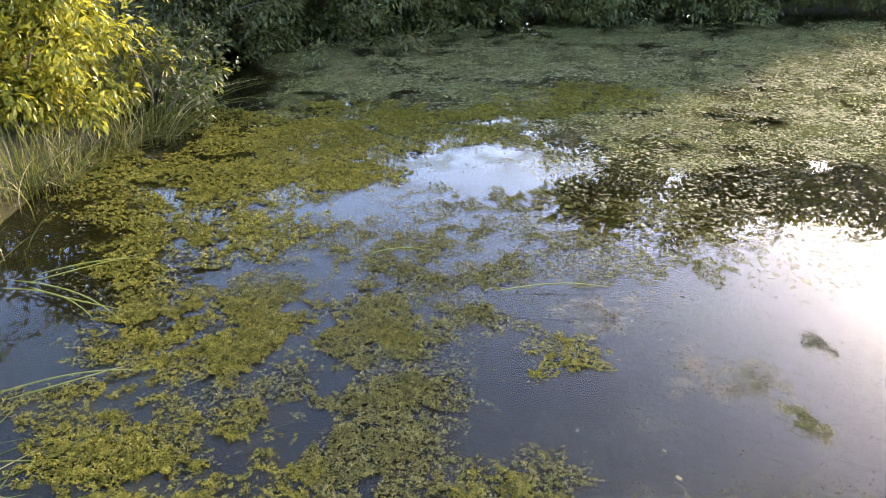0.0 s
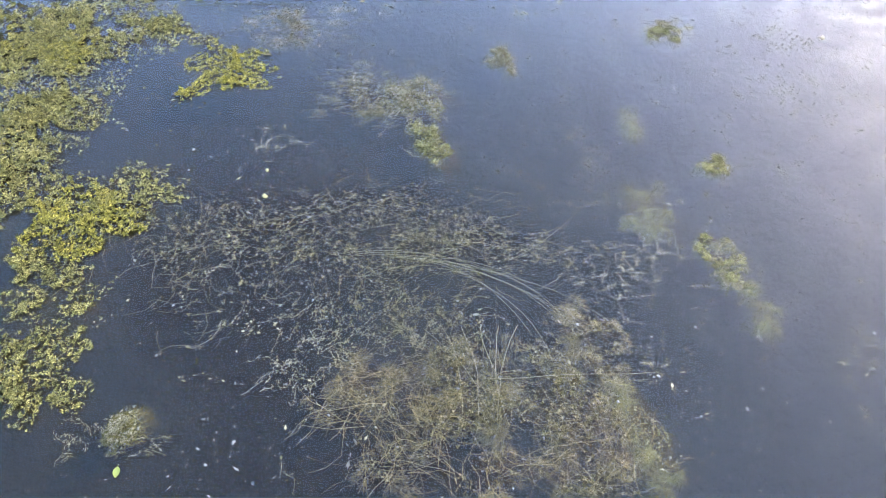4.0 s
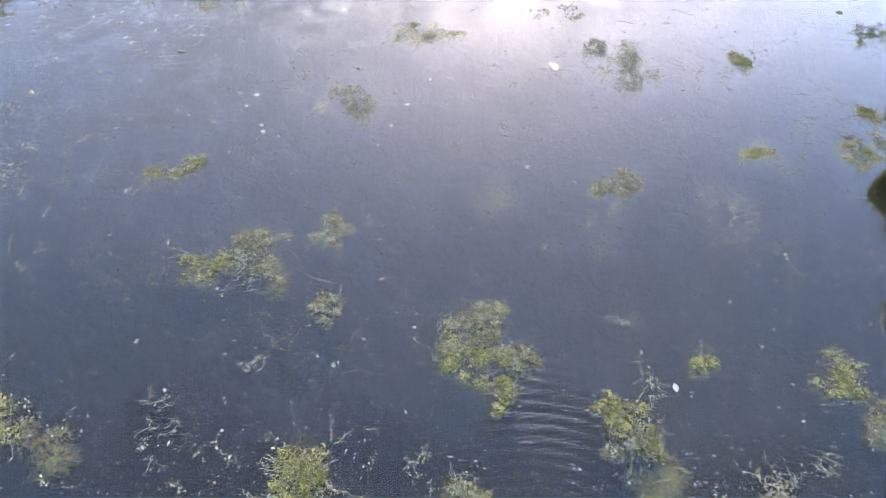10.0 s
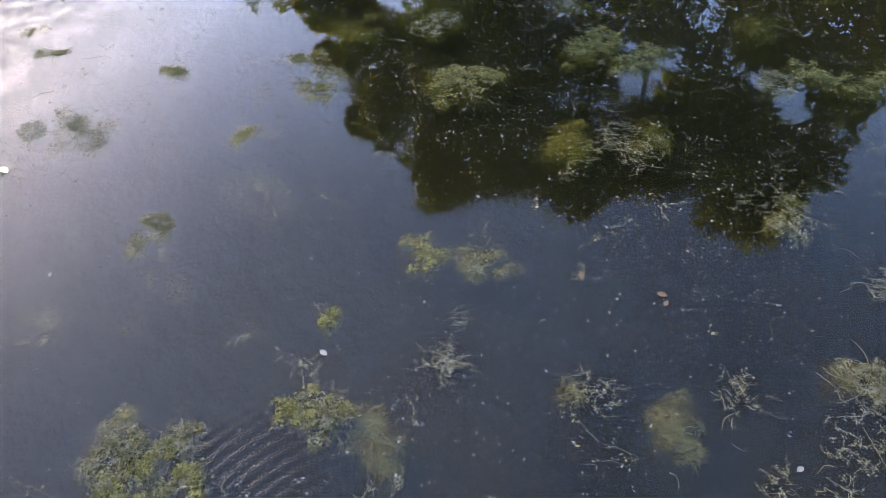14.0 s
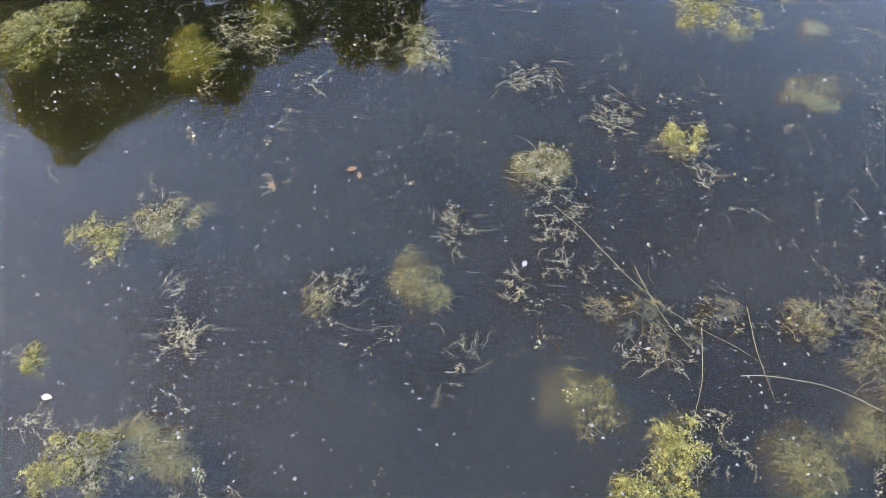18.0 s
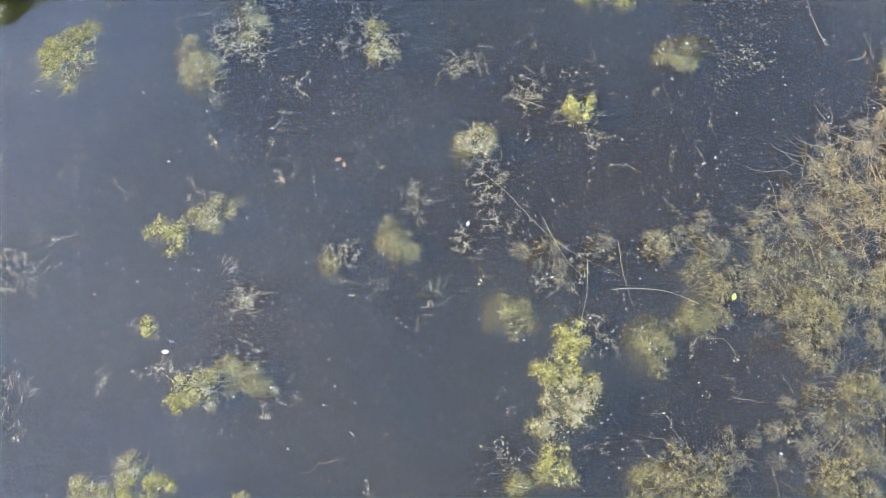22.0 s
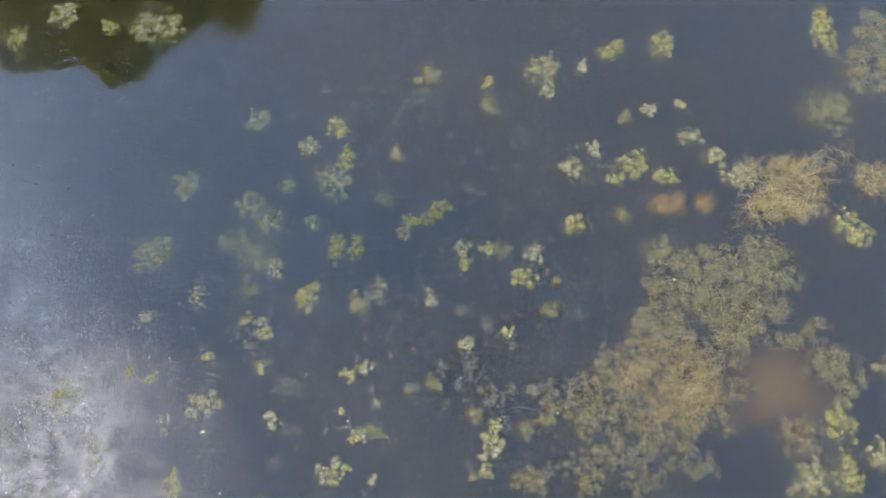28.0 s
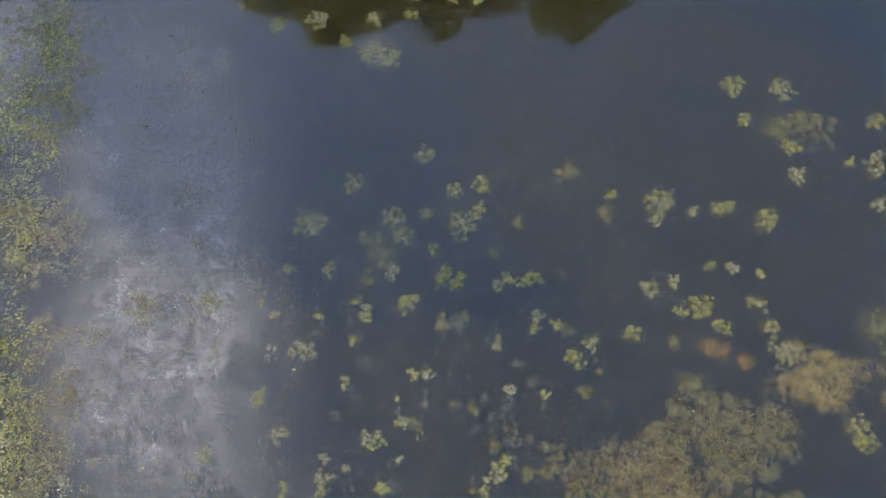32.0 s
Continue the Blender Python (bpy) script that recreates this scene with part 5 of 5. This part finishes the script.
clump(0.04, 1.29, 0.108, 0.073, 93, "W")
clump(0.07, 1.17, 0.118, 0.058, 100, "W")
clump(0.42, 1.70, 0.087, 0.062, -134, "S")
clump(0.47, 1.56, 0.076, 0.030, 91, "W")
clump(0.46, 2.40, 0.164, 0.117, -139, "S")
clump(0.53, 2.71, 0.146, 0.099, 79, "S")
clump(-0.33, 2.55, 0.099, 0.069, 99, "S")
clump(-0.24, 2.40, 0.108, 0.036, 103, "S")
clump(-0.02, 2.63, 0.089, 0.062, 87, "S")
clump(0.21, 2.69, 0.092, 0.047, 94, "M")
clump(0.85, 2.09, 0.122, 0.072, -147, "M")
clump(-0.24, 1.15, 0.095, 0.052, 109, "W")
clump(0.85, 2.42, 0.081, 0.055, -126, "M")
clump(-0.55, 1.89, 0.111, 0.047, 108, "S")
clump(-1.19, 1.78, 0.113, 0.095, 130, "W")
clump(-1.33, 1.64, 0.112, 0.073, 122, "M")
clump(-1.94, 1.55, 0.173, 0.098, -169, "S")
clump(-1.17, 1.93, 0.121, 0.067, 118, "M")
clump(-0.12, 1.84, 0.122, 0.060, -158, "W")
clump(0.18, 1.72, 0.076, 0.054, -150, "W")
clump(-0.72, 2.97, 0.215, 0.093, -135, "S")
clump(-1.01, 2.78, 0.102, 0.080, 83, "S")
clump(-0.30, 2.61, 0.107, 0.071, -127, "S")
clump(-0.25, 2.40, 0.088, 0.053, 100, "S")
clump(-1.19, 1.80, 0.164, 0.110, -136, "W")
clump(-1.37, 1.70, 0.103, 0.067, 127, "M")
clump(-0.63, 1.89, 0.128, 0.098, -113, "W")
clump(-1.54, 2.40, 0.105, 0.080, 115, "S")
clump(-1.78, 2.32, 0.110, 0.082, 132, "S")
clump(-1.95, 1.65, 0.157, 0.091, -143, "S")
clump(-2.39, 1.84, 0.118, 0.098, -152, "S")
clump(-2.56, 1.19, 0.099, 0.064, -153, "S")
clump(-2.36, 1.20, 0.089, 0.059, -156, "S")
clump(-0.51, 0.86, 0.060, 0.039, -137, "W")
clump(-0.32, 0.98, 0.065, 0.053, -130, "M")
clump(-0.79, 0.31, 0.072, 0.052, -151, "M")
clump(0.15, 1.76, 0.110, 0.050, -131, "W")
clump(-0.12, 1.87, 0.073, 0.046, -129, "W")
clump(-0.89, 0.58, 0.058, 0.031, -148, "W")
clump(-0.96, 0.74, 0.039, 0.032, -138, "W")
clump(-2.20, 0.82, 0.079, 0.063, -165, "W")
clump(-1.78, 0.51, 0.132, 0.052, -143, "W")
clump(-1.89, 0.63, 0.065, 0.049, -165, "W")
clump(-1.78, 0.17, 0.071, 0.049, 172, "W")
clump(-2.87, 0.69, 0.075, 0.053, -168, "S")
clump(-0.01, 1.00, 0.041, 0.025, 115, "W")
clump(-1.00, 0.23, 0.077, 0.072, 164, "S")
clump(-2.68, 0.21, 0.186, 0.109, 174, "S")
clump(-2.83, 0.08, 0.081, 0.046, 171, "S")
clump(-1.96, 0.20, 0.074, 0.056, -177, "S")
clump(-1.92, 0.11, 0.039, 0.029, -148, "S")
clump(-1.23, -0.25, 0.088, 0.067, -172, "S")
clump(-1.14, -0.10, 0.061, 0.046, 166, "S")
clump(-1.01, -0.14, 0.078, 0.048, 166, "S")
clump(-0.83, 0.32, 0.066, 0.061, 163, "M")
clump(-1.24, 0.44, 0.041, 0.025, 155, "S")
clump(-1.17, 0.26, 0.050, 0.029, -130, "W")
clump(-1.34, 0.20, 0.037, 0.027, -154, "W")
clump(-1.78, -0.26, 0.078, 0.056, -162, "W")
clump(-2.40, 0.90, 0.112, 0.087, 163, "W")
clump(-1.90, 0.59, 0.129, 0.065, -127, "W")
clump(-0.83, 0.60, 0.075, 0.039, -126, "W")
clump(-1.39, -1.02, 0.136, 0.078, 21, "S")
clump(-1.29, -1.14, 0.077, 0.061, 41, "S")
clump(-1.31, -0.91, 0.074, 0.052, -154, "S")
clump(-1.53, -0.77, 0.078, 0.048, -161, "S")
clump(-1.22, -0.71, 0.055, 0.045, -132, "S")
clump(-1.22, -0.25, 0.093, 0.088, 47, "S")
clump(-1.75, -1.39, 0.078, 0.056, 38, "S")
clump(-1.68, -1.49, 0.059, 0.037, -108, "S")
clump(-2.25, -0.89, 0.139, 0.118, 41, "S")
clump(-2.78, -0.70, 0.151, 0.110, 89, "S")
clump(-0.70, -0.63, 0.055, 0.025, 94, "S")
clump(-0.72, -0.21, 0.065, 0.030, -90, "S")
clump(-0.77, -0.35, 0.040, 0.020, -90, "W")
clump(-0.81, -1.08, 0.035, 0.015, -94, "W")
clump(-2.86, -2.03, 0.105, 0.052, 29, "S")
clump(-1.76, -0.25, 0.065, 0.060, 2, "W")
clump(-0.99, -0.87, 0.042, 0.035, 73, "W")
clump(-1.01, -1.86, 0.072, 0.054, 146, "S")
clump(-0.69, -1.55, 0.117, 0.068, 62, "S")
clump(-0.67, -1.42, 0.047, 0.036, 150, "S")
clump(-0.65, -1.86, 0.115, 0.094, 68, "M")
clump(-0.92, -2.23, 0.103, 0.043, 62, "M")
clump(-0.64, -2.14, 0.085, 0.036, 63, "W")
clump(-0.51, -1.71, 0.105, 0.066, 139, "W")
clump(-0.33, -1.67, 0.109, 0.070, 140, "W")
clump(-1.48, -2.60, 0.119, 0.097, 150, "S")
clump(-0.27, -2.85, 0.150, 0.109, 128, "S")
clump(-0.18, -2.54, 0.164, 0.069, 76, "S")
clump(-0.66, -0.63, 0.054, 0.043, 149, "S")
clump(-0.71, -1.03, 0.061, 0.046, 152, "W")
clump(-0.62, -1.31, 0.083, 0.040, 56, "M")
clump(-0.75, -2.85, 0.105, 0.058, 67, "S")
clump(-0.04, -1.34, 0.122, 0.060, 69, "M")
clump(-0.00, -1.19, 0.128, 0.071, 68, "M")
clump(0.66, -1.98, 0.147, 0.107, 24, "W")
clump(0.39, -1.90, 0.212, 0.084, 150, "W")
clump(-0.24, -2.78, 0.174, 0.119, 24, "W")
clump(-0.11, -3.07, 0.128, 0.103, 179, "W")
clump(0.31, -2.88, 0.086, 0.071, 171, "W")
clump(1.16, -2.06, 0.055, 0.045, 162, "S")
clump(1.14, -1.97, 0.032, 0.025, 139, "W")
clump(1.60, -2.28, 0.037, 0.032, 72, "S")
clump(1.28, -2.07, 0.061, 0.043, 146, "W")
clump(-3.86, 1.74, 0.250, 0.218, 152, "S")
clump(-3.72, 2.65, 0.187, 0.155, 178, "S")
clump(-3.17, 3.63, 0.171, 0.155, 133, "S")
clump(-2.15, 3.81, 0.137, 0.132, 142, "S")
clump(-2.42, 3.45, 0.130, 0.114, 179, "S")
clump(-1.94, 3.41, 0.160, 0.076, 105, "S")
clump(-2.05, 3.09, 0.247, 0.227, -180, "S")
clump(-2.54, 2.91, 0.114, 0.081, 110, "S")
clump(-2.90, 2.54, 0.216, 0.151, -170, "S")
clump(-2.62, 2.39, 0.195, 0.150, -173, "S")
clump(-3.01, 2.06, 0.180, 0.129, -176, "M")
clump(-2.66, 1.97, 0.228, 0.206, 129, "M")
clump(-2.65, 1.51, 0.154, 0.088, -168, "M")
clump(-2.12, 2.50, 0.103, 0.087, 106, "S")
clump(-1.76, 2.20, 0.108, 0.098, 142, "S")
clump(-1.52, 2.25, 0.108, 0.097, 110, "S")
clump(-3.17, 1.33, 0.127, 0.076, 112, "S")
clump(-3.65, 0.99, 0.093, 0.068, -173, "S")
clump(-2.53, 1.05, 0.194, 0.077, -169, "W")
clump(-2.29, 1.07, 0.090, 0.075, 165, "S")
clump(-2.75, 0.57, 0.168, 0.082, 108, "W")
clump(-2.21, 0.72, 0.083, 0.063, -172, "S")
clump(-1.12, -0.23, 0.104, 0.097, 164, "S")
clump(-1.66, 0.10, 0.092, 0.072, -173, "W")
clump(-1.04, 2.63, 0.108, 0.067, 104, "S")
clump(-0.88, 2.78, 0.159, 0.057, -168, "S")
clump(-1.36, 2.98, 0.129, 0.072, 104, "M")
clump(-1.34, 3.61, 0.113, 0.073, 101, "M")
clump(-1.20, 4.77, 0.175, 0.122, 105, "M")
clump(-1.20, 4.45, 0.123, 0.118, 96, "W")
clump(-0.44, 4.83, 0.107, 0.091, 104, "S")
clump(-0.35, 4.54, 0.137, 0.097, 99, "M")
clump(0.20, 5.16, 0.247, 0.207, -159, "S")
clump(0.32, 4.87, 0.137, 0.076, 97, "S")
clump(0.70, 5.31, 0.111, 0.076, 95, "S")
clump(1.03, 5.65, 0.211, 0.130, -164, "S")
clump(1.64, 5.87, 0.262, 0.142, 94, "S")
clump(1.61, 4.91, 0.139, 0.090, -163, "S")
clump(1.36, 4.74, 0.112, 0.081, 90, "M")
clump(2.01, 5.05, 0.089, 0.068, -153, "S")
clump(2.15, 4.64, 0.155, 0.104, -160, "S")
clump(1.00, 4.21, 0.105, 0.094, -142, "S")
clump(0.81, 3.90, 0.149, 0.131, -158, "S")
clump(1.51, 4.12, 0.215, 0.146, -164, "S")
clump(1.35, 3.87, 0.118, 0.091, -164, "S")
clump(1.92, 4.04, 0.164, 0.101, -165, "S")
clump(2.50, 4.42, 0.185, 0.099, -165, "S")
clump(0.96, 3.17, 0.137, 0.112, 90, "S")
clump(1.50, 3.43, 0.112, 0.091, 88, "M")
clump(2.02, 3.69, 0.221, 0.109, -164, "R")
clump(2.46, 3.79, 0.120, 0.098, -153, "R")
clump(2.85, 4.23, 0.262, 0.143, -164, "S")
clump(4.15, 3.87, 0.199, 0.169, -126, "S")
clump(0.12, 2.64, 0.107, 0.057, 99, "M")
clump(1.97, 3.05, 0.159, 0.130, -160, "M")
clump(4.17, 1.45, 0.263, 0.160, 86, "S")
clump(3.91, 0.83, 0.236, 0.183, -151, "S")
clump(4.27, 0.96, 0.225, 0.167, 77, "S")
clump(1.39, 7.19, 0.164, 0.126, -163, "S")
clump(1.71, 6.83, 0.149, 0.135, 73, "S")
clump(0.57, 7.17, 0.136, 0.115, -151, "S")
clump(2.60, 7.70, 0.262, 0.127, 94, "S")
clump(3.07, 7.16, 0.252, 0.144, -164, "S")
clump(3.34, 7.58, 0.238, 0.161, 88, "S")
clump(3.42, 8.17, 0.243, 0.161, 87, "S")
clump(3.69, 6.68, 0.302, 0.127, 93, "S")
clump(3.84, 5.38, 0.328, 0.231, -158, "M")
clump(5.17, 6.52, 0.214, 0.135, -158, "S")
clump(5.28, 5.91, 0.204, 0.174, -126, "S")
clump(4.33, 3.73, 0.163, 0.117, -155, "S")
clump(5.41, 3.68, 0.207, 0.157, -149, "S")
clump(4.91, 2.63, 0.197, 0.165, 68, "S")
clump(4.78, 2.24, 0.293, 0.138, -165, "S")
clump(4.62, 1.23, 0.172, 0.146, -137, "S")
clump(4.96, 1.67, 0.230, 0.140, -158, "S")
clump(-4.22, -0.10, 0.212, 0.159, 123, "S")
clump(-3.71, -0.61, 0.230, 0.096, 112, "S")
clump(3.74, 6.54, 0.252, 0.141, 90, "S")
clump(0.13, 7.63, 0.221, 0.161, -148, "S")
clump(0.77, 8.04, 0.214, 0.188, -119, "S")
clump(1.09, 7.36, 0.207, 0.182, -131, "M")
clump(2.23, 7.48, 0.135, 0.071, -149, "S")
clump(2.40, 8.90, 0.176, 0.138, -137, "S")
clump(2.29, 8.43, 0.152, 0.107, 96, "S")
clump(2.88, 8.70, 0.189, 0.137, -139, "S")
clump(-4.96, 4.63, 0.232, 0.186, -164, "S")
clump(-9.01, 0.51, 0.542, 0.427, 157, "M")
clump(-2.86, -1.73, 0.155, 0.112, -151, "S")
clump(-4.75, 4.70, 0.279, 0.193, -144, "S")
clump(-6.10, 4.59, 0.189, 0.156, -147, "S")
clump(-6.55, 4.12, 0.171, 0.156, -170, "S")


# green mats along the scum's outer side
weed_mat("G", [blob(-9.3, 1.75, 0.9, 0.5, 130), blob(-8.5, 1.0, 0.75, 0.45, 130), blob(-8.05, 0.2, 0.6, 0.4, 120), blob(-9.0, 0.4, 0.7, 0.5, 130)])
weed_mat("G", [blob(-6.95, -1.2, 0.45, 0.3, 130), blob(-7.5, -0.6, 0.5, 0.35, 130)])
weed_mat("G", [blob(-6.0, -2.3, 0.6, 0.35, 130), blob(-5.4, -2.75, 0.55, 0.3, 140), blob(-4.85, -3.2, 0.5, 0.35, 140), blob(-5.6, -3.5, 0.6, 0.35, 150)])
clump(-0.68, -0.62, 0.10, 0.065, 20, "S")
clump(-0.62, -0.58, 0.18, 0.11, 30, "W")

# weed in the shaded reach and in the scum
clump(-7.71, 5.17, 0.222, 0.138, -118, "S")
clump(-7.63, 4.54, 0.283, 0.218, 75, "S")
clump(-6.67, 5.8, 0.200, 0.119, -136, "S")
clump(-6.5, 5.24, 0.162, 0.090, 111, "S")
clump(-6.04, 4.66, 0.126, 0.103, -140, "S")
clump(-6.88, 4.78, 0.098, 0.060, 104, "S")
clump(-7.12, 4.72, 0.114, 0.075, -82, "S")
clump(-5.35, 5.2, 0.155, 0.124, -36, "S")
clump(-4.89, 5.63, 0.140, 0.086, -157, "S")
clump(-5.2, 6.04, 0.271, 0.217, -37, "S")
clump(-5.4, 4.56, 0.122, 0.097, -71, "S")
clump(-6.49, 4.15, 0.110, 0.066, -22, "S")
clump(-6.02, 5.47, 0.097, 0.071, 20, "S")
clump(-7.28, 4.06, 0.114, 0.066, 140, "S")
clump(-4.72, 4.57, 0.194, 0.126, 28, "W")
clump(-5.0, 4.86, 0.167, 0.118, -79, "W")
clump(-4.55, 6.31, 0.158, 0.099, -27, "S")
clump(-4.19, 6.51, 0.142, 0.082, 110, "S")
clump(-7.09, 5.53, 0.134, 0.108, -167, "S")
clump(-7.85, 4.28, 0.117, 0.096, 123, "W")
clump(-4.23, -0.06, 0.174, 0.133, -11, "S")
clump(-4.96, -0.72, 0.303, 0.244, 90, "S")
clump(-5.27, -1.45, 0.253, 0.154, 46, "S")
clump(-3.69, -0.53, 0.144, 0.106, 50, "W")
clump(-6.84, 3.13, 0.234, 0.160, -51, "W")
clump(-6.94, 2.63, 0.201, 0.129, -148, "W")
clump(-3.38, 0.33, 0.091, 0.052, 66, "S")
clump(-5.57, 0.93, 0.156, 0.115, -27, "W")
clump(-4.96, 0.35, 0.138, 0.098, 161, "W")
clump(-3.63, 0.35, 0.078, 0.054, 5, "S")


stalk(-0.14, 1.56, -5, 0.30, -95, 301)
stalk(0.03, 1.31, -33, 0.72, 4, 302, 0.0009)
stalk(0.61, 0.88, 22, 0.37, -28, 303, 0.0013)
stalk(0.30, 1.15, -60, 0.30, 25, 304)
stalk(0.50, 1.0, -85, 0.35, -20, 305)
stalk(0.62, 1.1, -75, 0.28, 15, 306)
for k in range(9):
    stalk(0.36 - 0.03 * k, -2.26 + 0.025 * k, 158 - 2 * k, 0.62 + 0.03 * (k % 3), -52 - 5 * (k % 4), 310 + k, 0.001)
for k in range(6):
    stalk(0.30 - 0.05 * k, -1.86 + 0.03 * k, 100 - 14 * k, 0.34, -35 + 12 * k, 320 + k, 0.001)
stalk(-0.08, -1.93, 170, 0.36, 10, 330, 0.001)
stalk(0.25, -1.62, 140, 0.5, 15, 331, 0.0012)
stalk(2.2, 1.9, 80, 0.6, 35, 332, 0.0013)
stalk(1.5, 2.2, 120, 0.4, -40, 333, 0.0013)


def lying_blade(x0, y0, x1, y1, sag, seed, label="long green sedge blade lying on the water"):
    r = np.random.default_rng(seed)
    L = math.hypot(x1 - x0, y1 - y0)
    root = thing("fallen_sedge", x0, y0, 0, label, "sedge", "fallen sedge blades", rz=math.degrees(math.atan2(y1 - y0, x1 - x0)))
    s = np.linspace(0, 1, 10)
    pts = np.stack([s * L, sag * np.sin(s * math.pi) * L, 0.012 + 0.02 * np.sin(s * 2.6)], 1)
    b = Soup()
    tube(b, pts, 0.0042 * np.array([0.5, 1, 1, 1, 1, 0.95, 0.85, 0.7, 0.45, 0.1]), 3)
    part("blade", b, GRASS, root)
    return root


def fallen_leaf(x, y, turn, length, mat, label):
    """A leaf lying on the water, cupped along its midrib, with a short stem."""
    root = thing("fallen_leaf", x, y, 0.004, label, "leaf", "fallen leaves on the water", rz=turn)
    u = np.linspace(0, 1, 9)
    half = 0.30 * length * np.sin(np.pi * u ** 0.85) ** 0.9
    spine = np.stack([(u - 0.5) * length, 0 * u, 0.0006 + 0.05 * length * (u - 0.5) ** 2], 1)
    v = np.concatenate([spine, spine + np.stack([0 * u, half, half * 0.25], 1), spine + np.stack([0 * u, -half, half * 0.25], 1)])
    i = np.arange(8)[:, None]
    blade, stem = Soup(), Soup()
    blade.add(v, np.concatenate([i + [[0, 1, 10, 9]], i + [[18, 19, 1, 0]]]))
    part("blade", blade, mat, root, smooth=True)
    tube(stem, spine[0] + np.array([[0, 0, 0], [-0.12, 0.02, 0], [-0.25, 0.06, 0]]) * length, [0.0006, 0.0005, 0.0004], 4)
    part("stem", stem, mat, root)
    return root


FALLEN = leafy("fallen_orange", (0.0216, 0.0108, 0.00288), (0.0396, 0.02025, 0.00576), (0.0576, 0.03375, 0.01008), 0.5, 20.0, 0.2)
FRESH = leafy("fallen_green", (0.03375, 0.045, 0.0048), (0.06375, 0.07875, 0.0096), (0.09, 0.105, 0.016), 0.45, 20.0, 0.2)
BLEACHED = leafy("fallen_white", (0.05208, 0.05208, 0.04836), (0.07068, 0.07068, 0.06696), (0.08928, 0.08928, 0.08556), 0.6, 20.0, 0.1)
fallen_leaf(-0.61, 1.28, 30, 0.034, FALLEN, "small withered orange leaf lying on the water")
fallen_leaf(-0.58, 1.26, 110, 0.026, FALLEN, "small withered orange leaf lying on the water")
fallen_leaf(-0.83, 1.15, -40, 0.030, FALLEN, "small withered orange leaf lying on the water")
fallen_leaf(1.23, -1.93, 60, 0.032, FRESH, "fresh green round leaf floating on dark water")
fallen_leaf(-2.63, -0.10, 15, 0.050, FRESH, "fresh green leaf floating among pale scum")
fallen_leaf(1.11, 0.93, 75, 0.034, FRESH, "fresh green leaf caught on the brown weed")
fallen_leaf(2.19, 2.73, 20, 0.050, FRESH, "fresh green leaf caught on the olive weed")
fallen_leaf(-0.012, 1.075, 80, 0.024, BLEACHED, "small bleached white leaf floating by the weed")
fallen_leaf(-1.12, 0.35, 10, 0.030, BLEACHED, "small bleached white leaf floating on dark water")

lying_blade(0.20, -3.97, -0.29, -3.68, 0.05, 401)
lying_blade(2.35, -4.42, 1.80, -4.24, 0.06, 402)
lying_blade(2.30, -4.36, 1.86, -4.32, -0.05, 403)
lying_blade(2.05, -5.36, 1.50, -5.20, 0.06, 404)
lying_blade(2.10, -5.30, 1.55, -5.30, -0.04, 405)
lying_blade(2.15, -5.36, 1.80, -4.66, 0.07, 406)
lying_blade(2.20, -5.30, 1.90, -4.72, 0.10, 407)
lying_blade(2.10, -5.25, 1.76, -4.75, -0.05, 408)
lying_blade(0.55, -4.66, 0.26, -4.52, 0.05, 409)
